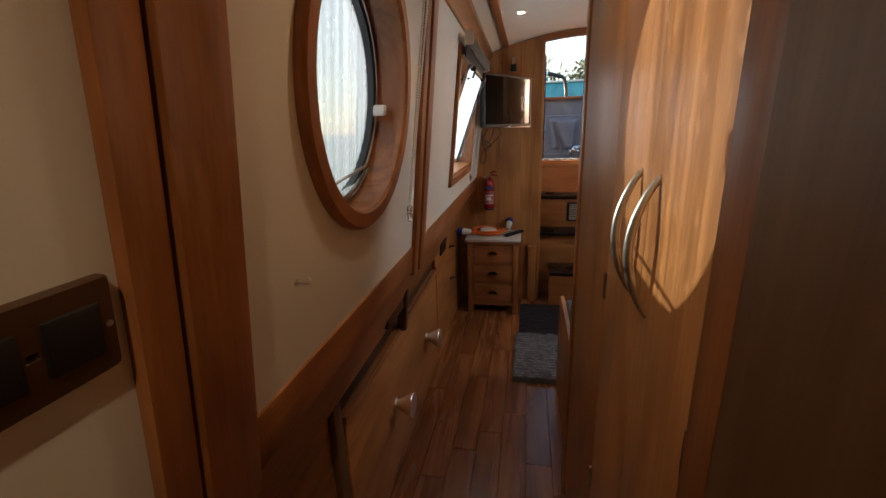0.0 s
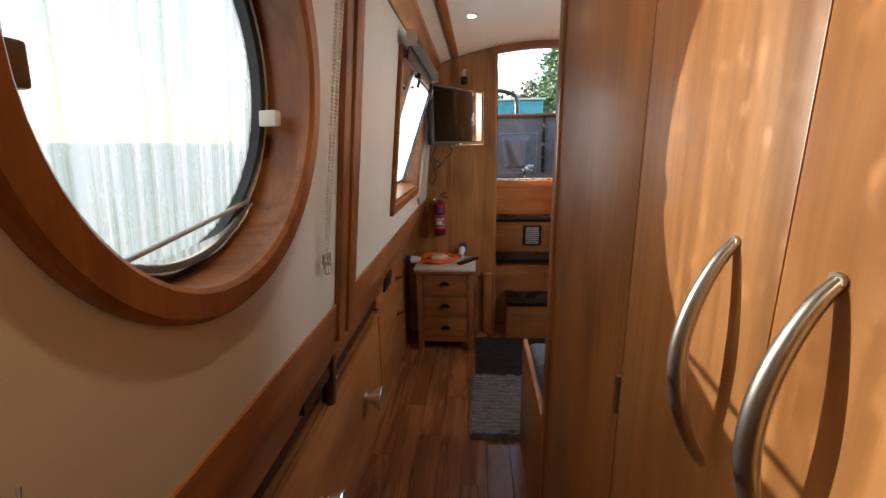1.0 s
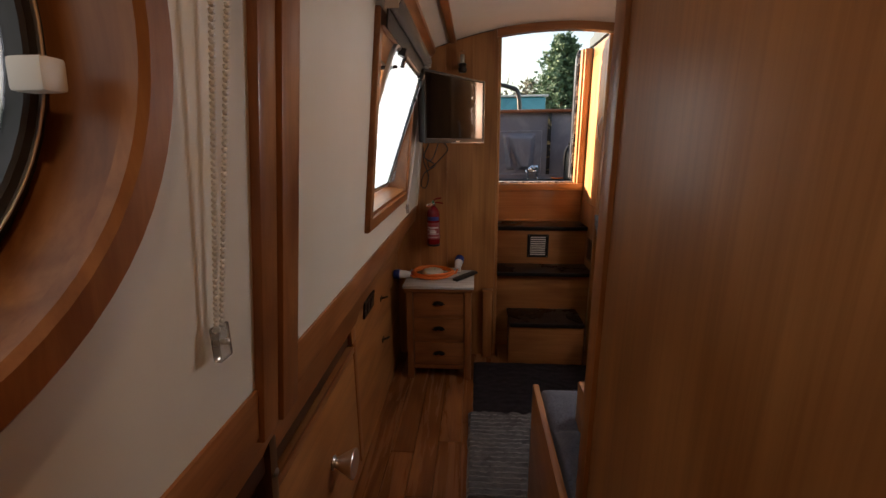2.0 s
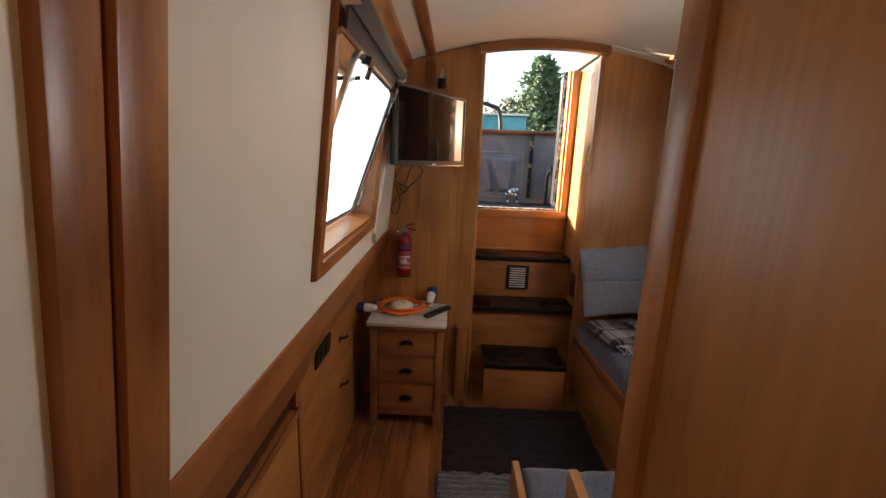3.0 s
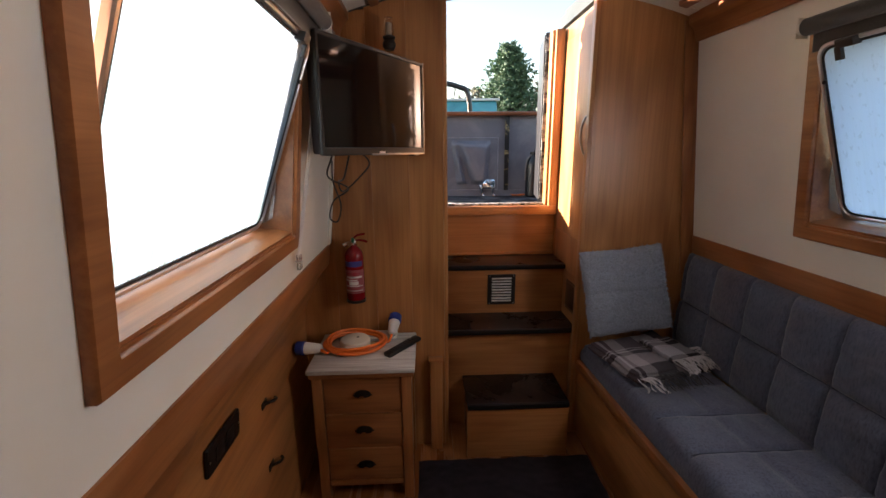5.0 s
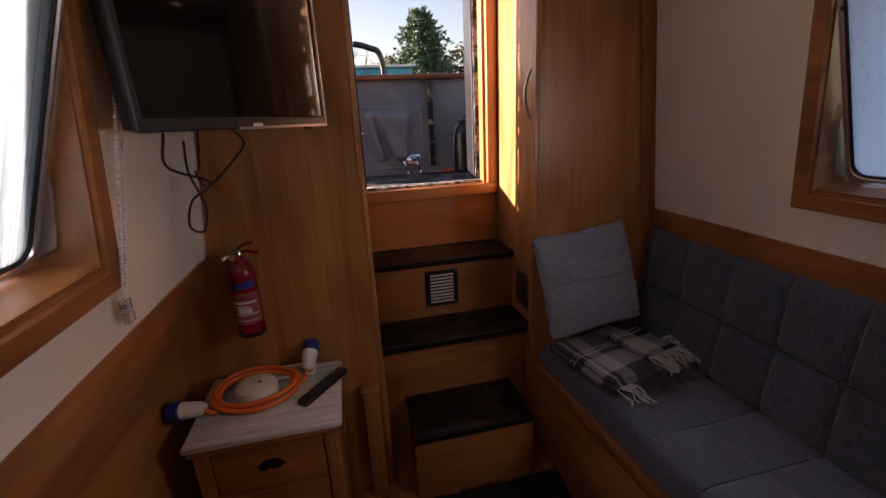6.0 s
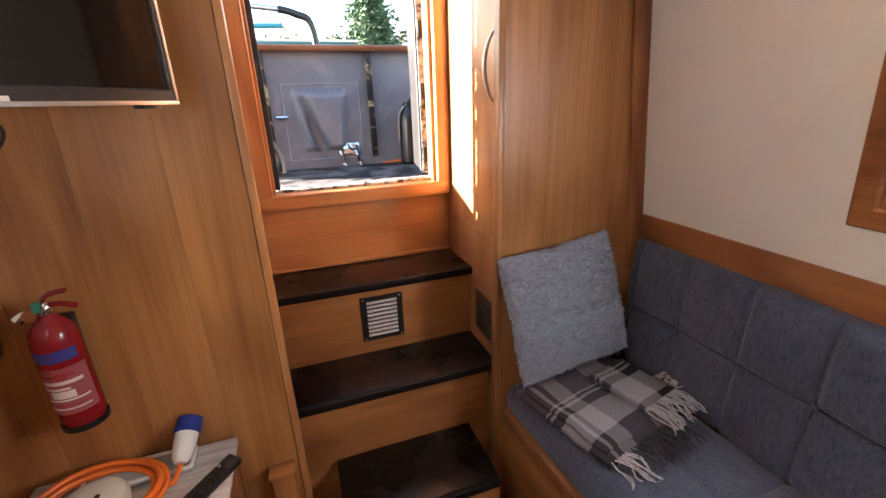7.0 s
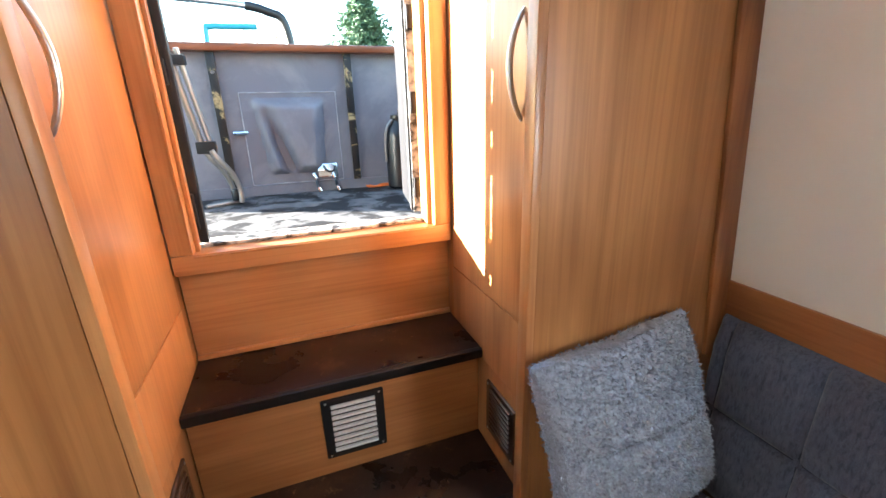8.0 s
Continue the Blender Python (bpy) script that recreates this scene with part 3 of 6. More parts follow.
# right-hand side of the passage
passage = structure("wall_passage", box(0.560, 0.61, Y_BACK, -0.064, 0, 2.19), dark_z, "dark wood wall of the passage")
bulk_mid = structure("bulkhead_mid", box(0.602, 1.74, 1.066, 1.099, 0, 2.195), oak_z, "wood-veneered partition behind the wardrobe")
structure("trim_post_3", box(0.562, 0.602, 1.050, 1.099, 0, 2.18, 0.006), trim_z, "rounded wood end post of the partition", True)
structure("wardrobe_back", box(1.15, 1.19, Y_BACK, 1.064, 0, 2.195), oak_z, "plain wood wall behind the wardrobe")


# ---- portholes and windows ----
def porthole(y, z):
    t = thing("window_1", "round porthole with a wide varnished wood ring and misted glass", "window", (LX(z), y, z - 0.33), "", "structure")
    part("ring", framed(circle(y, z, 0.310), circle(y, z, 0.266), -0.002, 0.020, on_left, 0.007), trim_z, t, "turned wood ring")
    part("liner", loft([lift(circle(y, z, 0.273), 0.012, on_left), lift(circle(y, z, 0.273), -0.115, on_left), lift(circle(y, z, 0.2665), -0.115, on_left), lift(circle(y, z, 0.2665), 0.012, on_left)], closed_profile=True), trim_z, t, "thin wood lining of the opening")
    part("window_frame", framed(circle(y, z, 0.2675), circle(y, z, 0.246), -0.105, -0.074, on_left, 0.004), rubber, t, "black framed hopper rim")
    part("rim", framed(circle(y, z, 0.252), circle(y, z, 0.238), -0.09, -0.066, on_left, 0.003), black_metal, t)
    part("bright_bead", framed(circle(y, z, 0.2515), circle(y, z, 0.2485), -0.068, -0.062, on_left, 0.001), alu, t, "thin bright edge of the hopper")
    bm = loft([lift(circle(y, z, 0.252), -0.090, on_left), lift(circle(y, z, 0.252), -0.086, on_left)], None, True)
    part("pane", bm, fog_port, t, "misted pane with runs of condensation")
    part("catch", boxl(y - 0.258, y - 0.218, z - 0.040, z - 0.004, -0.060, -0.022, 0.004), dark_z, t, "small dark window catch")
    part("catch", boxl(y + 0.214, y + 0.238, z - 0.050, z - 0.022, -0.062, -0.030, 0.004), white_plastic, t, "small white window catch")
    # draught flap low in the glass
    foot = [(y - 0.15, z - 0.212), (y - 0.05, z - 0.222), (y + 0.06, z - 0.216), (y + 0.165, z - 0.180)]
    part("bar", tube([on_left(foot[0][0], foot[0][1], -0.050), on_left(foot[-1][0], foot[-1][1], -0.062)], 0.004), alu, t)
    part("flap", loft([[on_left(u, v, -0.052) for u, v in foot], [on_left(u, v - 0.028 * math.sin(math.pi * (k + 0.4) / 3.8), -0.050) for k, (u, v) in enumerate(foot)]], None, False, False, False), clear_plastic, t, "clear draught flap", False)
porthole(PORT_Y, PORT_Z)


def side_window(name, place, y0, y1, z0, z1, label, glass):
    t = thing(name, label, "window", place((y0 + y1) / 2, z0, 0), "", "structure")
    fw = 0.045
    outer, inner = rrect(y0, y1, z0, z1, 0.004), rrect(y0 + fw, y1 - fw, z0 + fw, z1 - fw, 0.004)
    part("window_frame", framed(outer, inner, -0.002, 0.018, place, 0.005), trim_y, t, "varnished wood frame with mitred corners")
    part("liner", loft([lift(inner, 0.008, place), lift(inner, -0.125, place), lift(rrect(y0 + fw + 0.006, y1 - fw - 0.006, z0 + fw + 0.006, z1 - fw - 0.006, 0.004), -0.125, place), lift(rrect(y0 + fw + 0.006, y1 - fw - 0.006, z0 + fw + 0.006, z1 - fw - 0.006, 0.004), 0.008, place)], closed_profile=True), trim_y, t, "wood lining of the opening")
    part("window_sill", loft([[place(y, z0 + fw + 0.006, -0.12), place(y, z0 + fw + 0.006, 0.004), place(y, z0 + fw + 0.014, 0.006), place(y, z0 + fw + 0.022, -0.02), place(y, z0 + fw + 0.030, -0.12)] for y in (y0 + fw + 0.006, y1 - fw - 0.006)], None, True), trim_y, t)
    a, b = y0 + fw + 0.008, y1 - fw - 0.008
    c, d = z0 + fw + 0.03, z1 - fw
    part("outer_frame", framed(rrect(a, b, c - 0.02, d, 0.05), rrect(a + 0.022, b - 0.022, c, d - 0.022, 0.045), -0.118, -0.095, place, 0.004), alu, t, "aluminium window frame with rounded corners")
    # inward tilting upper pane, hinged along its foot
    h = d - c - 0.02
    tilt = lambda u, v, w: place(u, c + (v - c) * math.cos(radians(15)) - w * math.sin(radians(15)), -0.088 + (v - c) * math.sin(radians(15)) + w * math.cos(radians(15)))
    pf = part("hopper_frame", framed(rrect(a + 0.015, b - 0.015, c + 0.005, c + h, 0.045), rrect(a + 0.027, b - 0.027, c + 0.017, c + h - 0.012, 0.036), -0.008, 0.008, tilt, 0.003), alu, t, "thin aluminium frame of the tilted hopper")
    part("seal", framed(rrect(a + 0.027, b - 0.027, c + 0.017, c + h - 0.012, 0.036), rrect(a + 0.034, b - 0.034, c + 0.024, c + h - 0.019, 0.03), -0.009, 0.004, tilt, 0.002), rubber, pf)
    g = rrect(a + 0.03, b - 0.03, c + 0.02, c + h - 0.015, 0.033)
    part("pane", loft([lift(g, -0.003, tilt), lift(g, 0.001, tilt)], None, True), glass, pf, "misted pane with runs of condensation")
    # folding side cheeks, catches and stays
    for u in (a + 0.006, b - 0.006):
        ck = [place(u, c + 0.01, -0.09), place(u, c + 0.03, -0.050), place(u, c + 0.07, -0.046), place(u, c + 0.13, -0.040), place(u, c + 0.20, -0.048), place(u, c + 0.24, -0.09)]
        part("cheek", loft([[p for p in ck], [p + Vector((0, 0.003, 0)) for p in ck]], None, True), clear_plastic, t, "clear plastic draught cheek", False)
    for u in (a + 0.12, b - 0.12):
        part("catch", box(-0.02, 0.02, -0.012, 0.012, -0.02, 0.02, 0.003, None, lambda x, y, z: tilt(u + y * 2.2, c + h - 0.012 + z * 0.6, 0.012 + x * 0.7)), black_plastic, t, "black window catch")
        part("latch", box(-0.006, 0.006, -0.010, 0.010, -0.035, 0.0, 0.002, None, lambda x, y, z: tilt(u + 0.02 + y, c + h - 0.02 + z, 0.02 + x)), black_plastic, t)
    part("stay", tube([place(a + 0.01, c + h - 0.10, -0.095), tilt(a + 0.10, c + h - 0.06, 0.01)], 0.006), black_plastic, t, "black friction stay")
    part("stay", tube([place(b - 0.01, c + h - 0.10, -0.095), tilt(b - 0.03, c + h - 0.11, 0.01)], 0.006), black_plastic, t, "black friction stay")
    return t


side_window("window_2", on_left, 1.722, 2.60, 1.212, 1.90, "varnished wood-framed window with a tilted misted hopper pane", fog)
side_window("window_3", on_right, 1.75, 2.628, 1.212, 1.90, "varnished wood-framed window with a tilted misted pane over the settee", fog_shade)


def roller_blind(place, y0, y1, z, label):
    t = thing("roller_blind", label, "blind", place((y0 + y1) / 2, z, 0.03))
    p0, p1 = place(y0, z, 0.052), place(y1, z, 0.052)
    part("roll", tube([p0, p1], 0.026, n=20), blind_fabric, t, "rolled taupe blind cloth")
    for p, s in ((p0, -1), (p1, 1)):
        part("end_cap", tube([p + Vector((0, 0.001 * s, 0)), p + Vector((0, 0.012 * s, 0))], 0.024, n=20), offwhite, t)
        part("bracket", box(-0.02, 0.02, -0.002, 0.002, -0.03, 0.03, 0.001, None, lambda x, y, zz: p + Vector((x, y + 0.015 * s, zz))), offwhite, t)
    part("hem", box(0, 0.006, y0 + 0.01, y1 - 0.01, z - 0.075, z - 0.01, 0.002, None, lambda x, y, zz: place(y, zz, 0.034 + x)), blind_fabric, t, "short hanging hem of the blind")
    return t, p1


left_blind, lb_end = roller_blind(on_left, 1.72, 2.70, 1.915, "taupe roller blind rolled up above the side window")
roller_blind(on_right, 1.76, 2.60, 1.876, "taupe roller blind rolled up above the settee window")


def bead_chain(name, a, b, n, label):
    """Two strands of beads that meet at the foot."""
    t = thing(name, label, "blind cord", b)
    bm = bmesh.new()
    a, b = Vector(a), Vector(b)
    for s in (-1, 1):
        pts = [a.lerp(b, k / n) + Vector((0, s * 0.016 * (1 - k / n) + s * 0.006, 0)) for k in range(n + 1)]
        for p in pts:
            bmesh.ops.create_icosphere(bm, subdivisions=1, radius=0.0043, matrix=Matrix.Translation(p))
        tube([pts[0], pts[-1]], 0.0008, bm, 4)
    part("bead_strand", bm, white_plastic, t)
    bm = box(-0.006, 0.006, -0.014, 0.014, -0.045, 0.004, 0.003, None, lambda x, y, z: b + Vector((x, y, z)))
    part("tensioner", bm, clear_plastic, t, "clear plastic chain tensioner")
    part("screw", turned([(0.004, -0.012), (0.004, 0.010), (0.001, 0.012)], tuple(b + Vector((0, 0, -0.02))), "x", 10), brushed, t)
    return t
bead_chain("blind_chain", on_left(0.888, 1.98, 0.035), on_left(0.866, 1.270, 0.016), 96, "white bead chain held by a clear clip on the cabin side")
bead_chain("blind_chain", on_left(2.70, 1.90, 0.05), on_left(2.585, 1.185, 0.020), 96, "white bead chain hanging beside the window")


# ---- entry steps ----
nosing_mat = finish(material("black_rubber_nosing", (0.008, 0.007, 0.007), 0.45, 0, 0.25))


def step(name, x0, x1, y0, y1, z, z_low, label, riser_inset=0.02, vent=False):
    t = thing(name, label, "step", ((x0 + x1) / 2, y0, 0), "entry steps")
    part("riser", box(x0, x1, y0 + riser_inset, y0 + riser_inset + 0.018, z_low, z - 0.022, 0.002), oak_x, t)
    part("tread", box(x0, x1, y0 + 0.020, y1, z - 0.022, z, 0.002), tread_mat, t, "worn dark brown tread")
    part("nosing", box(x0, x1, y0, y0 + 0.0195, z - 0.026, z + 0.002, 0.006), nosing_mat, t, "rounded black rubber nosing")
    return t
s1 = step("entry_step", 0.594, 1.10, 3.035, 3.323, 0.302, 0.0, "lowest entry step, a wood box with a dark worn tread", 0.012)
for x0 in (0.606, 1.070):
    part("side_panel", box(x0, x0 + 0.018, 3.067, 3.32, 0.0, 0.28, 0.001), oak_y, s1)
step("entry_step", X_REC_L, X_REC_R, 3.246, 3.63, 0.600, 0.0, "second entry step with a dark worn tread above a wood riser", 0.078)
s3 = step("entry_step", X_REC_L, X_REC_R, 3.462, 3.715, 0.889, 0.575, "top entry step with a scuffed dark tread and a steel vent", 0.03)


def vent(at, right, up, w, h, label, rim=black_plastic, slats=slat_paint):
    """A louvred vent: rim plate, slats, screws."""
    at, right, up = Vector(at), Vector(right), Vector(up)
    out = right.cross(up)
    t = thing("vent_grille", label, "vent", at)
    to = lambda x, y, z: at + right * x + up * y + out * z
    outer, inner = rrect(-w / 2, w / 2, -h / 2, h / 2, 0.004), rrect(-w * 0.36, w * 0.36, -h * 0.40, h * 0.40, 0.003)
    part("rim", framed(outer, inner, 0, 0.006, to, 0.002), rim, t)
    part("backing", box(-w * 0.37, w * 0.37, -h * 0.41, h * 0.41, 0.0005, 0.0015, 0, None, to), black_plastic, t)
    n = 9
    for k in range(n):
        y = -h * 0.37 + h * 0.74 * k / (n - 1)
        part("slat", box(-w * 0.355, w * 0.355, -h * 0.017, h * 0.017, 0.002, 0.010, 0.0015, None, lambda a, b, c: to(a, y + b - (c - 0.006) * 0.25, c)), slats, t)
    for sx in (-1, 1):
        for sy in (-1, 1):
            part("screw", turned([(0.003, 0), (0.003, 0.007), (0.001, 0.008)], (0, 0, 0), "z", 8, None), brushed, t).matrix_local = Matrix.Translation(to(sx * w * 0.43, sy * h * 0.45, 0) - at) @ out.to_track_quat("Z", "Y").to_matrix().to_4x4()
    return t
vent((0.830, 3.491, 0.741), (1, 0, 0), (0, 0, 1), 0.158, 0.178, "square steel louvre vent with a black rim in the step riser")
vent((X_REC_R + 0.003, 3.36, 0.735), (0, -1, 0), (0, 0, 1), 0.15, 0.16, "brown louvre vent low in the cupboard side", bronze, bronze)
vent((X_REC_L - 0.003, 3.36, 0.735), (0, 1, 0), (0, 0, 1), 0.15, 0.16, "brown louvre vent low in the cupboard side", bronze, bronze)


def bow_handle(name, at, length, out, mat, parent, reach=0.032, r=0.0062):
    at, out = Vector(at), Vector(out)
    pts = []
    for k in range(25):
        u = k / 24
        pts.append(at + Vector((0, 0, length * (u - 0.5))) + out * (reach * math.sin(math.pi * u) ** 0.75))
    bm = tube(pts, [r * (0.75 + 0.45 * math.sin(math.pi * k / 24)) for k in range(25)], n=10)
    for s in (-0.5, 0.5):
        p = at + Vector((0, 0, length * s))
        tube([p - out * 0.004, p + out * 0.003], r * 0.85, bm, 10)
    return part(name, bm, mat, parent, "bowed satin steel handle")


def cupboard_door(x, s, label):
    """A flush door in the side of the entry recess; s points into the recess."""
    t = thing("cupboard_door", label, "cupboard door", (x, 3.46, 1.06), "entry cupboard doors")
    lo, hi = sorted((x - s * 0.002, x + s * 0.004))
    part("door", box(lo, hi, Y_RB + 0.035, Y_FRONT - 0.055, 1.06, 2.08, 0.0015), honey_z, t)
    lo2, hi2 = sorted((x - s * 0.002, x + s * 0.004))
    part("lower_panel", box(lo2, hi2, Y_RB + 0.035, Y_FRONT - 0.05, 0.86, 1.056, 0.0015), honey_z, t)
    bow_handle("handle", (x + s * 0.004, Y_RB + 0.082, 1.58), 0.185, (s, 0, 0), brushed, t, 0.028, 0.0055)
cupboard_door(X_REC_R + 0.004, -1, "honey wood cupboard door with a bowed steel handle, lit by sun")
cupboard_door(X_REC_L - 0.004, 1, "honey wood cupboard door with a bowed steel handle beside the steps")


# ---- wardrobe ----
def wardrobe():
    t = thing("wardrobe", "tall pale wood wardrobe with two flush doors and bowed handles", "wardrobe", (0.87, 0.5, 0))
    part("body", box(0.622, 1.145, -0.055, 1.064, 0.0, 2.19), ward_z, t)
    part("side_panel", box(0.570, 0.622, 0.519, 1.049, 0.06, 2.18, 0.002), oak_z, t)
    part("plinth", box(0.585, 0.64, -0.055, 1.049, 0.0, 0.058, 0.002), trim_y, t)
    part("stile", box(0.562, 0.622, -0.062, 0.000, 0.06, 2.18, 0.003), trim_z, t)
    for y0, y1, hy in ((0.004, 0.2475, 0.203), (0.2487, 0.511, 0.301)):
        d = part("door", box(0.568, 0.621, y0, y1, 0.075, 2.16, 0.0012), ward_z, t)
        bow_handle("handle", (0.568, hy, 1.331), 0.205, (-1, 0, 0), brushed, d, 0.033, 0.0064)
    for z in (1.155, 0.62):
        part("hinge", tube([(0.567, 0.517, z - 0.03), (0.567, 0.517, z + 0.03)], 0.005), brushed, t, "small steel hinge knuckle")
        part("hinge", tube([(0.567, 0.002, z - 0.03), (0.567, 0.002, z + 0.03)], 0.005), brushed, t, "small steel hinge knuckle")
wardrobe()


# ---- low cupboards along the passage ----
def low_cupboard(y0, y1, knobs, label):
    """A long drop front under a sunk dark rail, closed by a stile and a deep groove at its fore end."""
    t = thing("low_cupboard", label, "cupboard", (LOW_L, (y0 + y1) / 2, 0))
    side = lambda x, y, z: Vector((LOW_L + TAPER(y) + x, y, z))
    slab = lambda a, b, c, d, e, bevel=0.003, x0=0.0: box(x0, e, a, b, c, d, bevel, None, side)
    # rail and groove are darkened red-brown, so the recess shade sits in their colour
    part("top_rail", slab(y0, y1, 0.694, 0.770, 0.004, 0.001), band_y, t, "red-brown recessed rail, its colour darkened for recess shade")
    part("rail_end", slab(y1 - 0.062, y1, 0.694, 0.772, 0.022), trim_z, t)
    part("bottom_rail", slab(y0, y1, 0.03, 0.10, 0.012), trim_y, t)
    d = part("drop_front", slab(y0 + 0.006, y1 - 0.066, 0.104, 0.690, 0.026, 0.006), oak_y, t, "plain veneered drop front")
    part("front_lip", slab(y0 + 0.006, y1 - 0.066, 0.664, 0.692, 0.031, 0.004, 0.022), trim_y, d, "solid wood lip along the upper edge")
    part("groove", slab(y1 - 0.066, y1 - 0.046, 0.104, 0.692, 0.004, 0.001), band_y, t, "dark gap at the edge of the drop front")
    part("stile", slab(y1 - 0.046, y1 - 0.002, 0.104, 0.692, 0.024, 0.006), trim_z, t)
    part("stile", slab(y0 - 0.05, y0, 0.03, 0.770, 0.022, 0.005), dark_z, t, "dark upright at the aft end")
    for ky in knobs:
        x = LOW_L + TAPER(ky) + 0.026
        part("knob", turned([(0.024, 0), (0.027, 0.004), (0.018, 0.010), (0.024, 0.022), (0.050, 0.070), (0.052, 0.077), (0.049, 0.080), (0.004, 0.077)], (x, ky, 0.405), "x", 24), knob_steel, d, "conical brushed steel knob")
low_cupboard(0.545, 1.985, (1.01, 1.595), "long low wood drop-front cupboard with two conical steel knobs")


def wooden_latch():
    t = thing("wooden_latch", "dark wooden turn latch on the lower cabin side", "latch", (-0.138, 1.14, 0.775))
    part("plate", box(-0.145, -0.108, 0.925, 1.128, 0.792, 0.842, 0.006), band_y, t)
    part("toggle", box(-0.142, -0.098, 1.13, 1.166, -0.10, 0.10, 0.012, None, lambda x, y, z: Vector((x + 0.10 * z, y - 0.25 * z * 0.3, z + 0.775))), dark_z, t)
    part("screw", turned([(0.010, 0), (0.010, 0.004), (0.003, 0.007)], (-0.099, 1.148, 0.775), "x", 12), brushed, t)
wooden_latch()


def double_socket(at, lean, w, h, mat, label, rockers):
    """A wall plate that follows a surface along y with the given tilt of its upper edge."""
    t = thing("wall_socket", label, "socket", at)
    at = Vector(at)
    up = Vector((lean, 0, 1)).normalized()
    out = Vector((1, 0, -lean)).normalized()
    to = lambda u, v, o: at + Vector((0, u, 0)) + up * v + out * o
    part("plate", framed(rrect(-w / 2, w / 2, -h / 2, h / 2, 0.006), rrect(-w * 0.02, w * 0.02, -h * 0.02, h * 0.02, 0.0005), 0, 0.009, to, 0.003), mat, t)
    for u in rockers:
        part("insert", box(-0.022, 0.022, -0.024, 0.024, 0.008, 0.012, 0.002, None, lambda a, b, c: to(u + a, b, c)), black_plastic, t, "black plastic insert")
    for u in (-w * 0.44, w * 0.44):
        part("screw", tube([to(u, 0, 0.007), to(u, 0, 0.0105)], 0.003), brushed, t)
double_socket((LX(1.357) + TAPER(-0.212) + 0.001, -0.212, 1.357), LEAN_IN, 0.135, 0.088, bronze, "dark bronze socket plate on the cream cabin side", (-0.03, 0.03))
double_socket((LOW_L + 0.010, 2.275, 0.735), 0.10, 0.19, 0.085, iron, "dark metal socket plate on the lower cabin side", (-0.03, 0.03))


def coat_hook(at, label):
    t = thing("door_catch", label, "catch", at, "small dark catches")
    x, y, z = at
    part("plate", box(x, x + 0.004, y - 0.022, y + 0.022, z - 0.012, z + 0.012, 0.0015), iron, t)
    part("lever", tube(spline([(x + 0.004, y, z), (x + 0.028, y + 0.012, z + 0.004), (x + 0.030, y + 0.04, z - 0.004), (x + 0.018, y + 0.06, z - 0.012)], 14), 0.0055), iron, t)
coat_hook((LOW_L, 2.585, 0.645), "dark metal catch on the lower cabin side")
coat_hook((LOW_L, 2.585, 0.39), "dark metal catch on the lower cabin side")


def small_hook(y, z):
    t = thing("wall_hook", "tiny metal hook screwed into the cream lining", "hook", on_left(y, z, 0))
    p = on_left(y, z, 0)
    part("wire", tube(spline([p, p + Vector((0.012, 0, 0)), p + Vector((0.02, 0.008, -0.004)), p + Vector((0.016, 0.014, 0.004))], 12), 0.0018), brushed, t)
    part("plate", tube([p, p + Vector((0.002, 0, 0))], 0.006, n=12), brushed, t)
small_hook(0.178, 1.268)


# ---- floor coverings ----
def soft_sheet(name, x0, x1, y0, y1, h, mat, label, category, rib=0.0, fringe=False):
    nx, ny = int((x1 - x0) / 0.012), int((y1 - y0) / 0.008)
    bm = bmesh.new()
    grid = []
    for j in range(ny + 1):
        row = []
        for i in range(nx + 1):
            u, v = i / nx, j / ny
            x = x0 + (x1 - x0) * u + 0.006 * noise.noise((v * 9, 3.1, u))
            y = y0 + (y1 - y0) * v + 0.006 * noise.noise((u * 9, 7.7, v))
            edge = min(u, 1 - u, v * 2, 2 - 2 * v)
            z = h * min(1, 0.25 + edge * 30) + 0.003 * noise.noise((x * 30, y * 30, 0))
            z += rib * (0.5 + 0.5 * math.sin(y * 2 * math.pi / 0.032 + 1.2 * noise.noise((x * 6, y * 3, 4)))) + rib * noise.noise((x * 45, y * 45, 2))
            row.append(bm.verts.new((x, y, z)))
        grid.append(row)
    for a, b in zip(grid, grid[1:]):
        for i in range(nx):
            bm.faces.new((a[i], a[i + 1], b[i + 1], b[i]))
    rim = [grid[0][i] for i in range(nx + 1)] + [grid[j][nx] for j in range(1, ny + 1)] + [grid[ny][i] for i in range(nx - 1, -1, -1)] + [grid[j][0] for j in range(ny - 1, 0, -1)]
    low = [bm.verts.new((v.co.x, v.co.y, 0.001)) for v in rim]
    for i in range(len(rim)):
        j = (i + 1) % len(rim)
        bm.faces.new((rim[i], rim[j], low[j], low[i]))
    return solo(name, bm, mat, label, category)
soft_sheet("rug", 0.352, 1.205, 2.44, 3.033, 0.012, rug_mat, "dark charcoal pile rug before the entry steps", "rug", 0.0)
soft_sheet("bath_mat", 0.326, 0.76, 1.845, 2.445, 0.026, mat_mat, "grey ribbed chenille mat overlapping the dark rug", "mat", 0.009)


# ---- settee ----
FRONT = lambda y: 1.19 + (3.215 - y) * 0.055
skew = lambda x, y, z: Vector((x + FRONT(y), y, z))


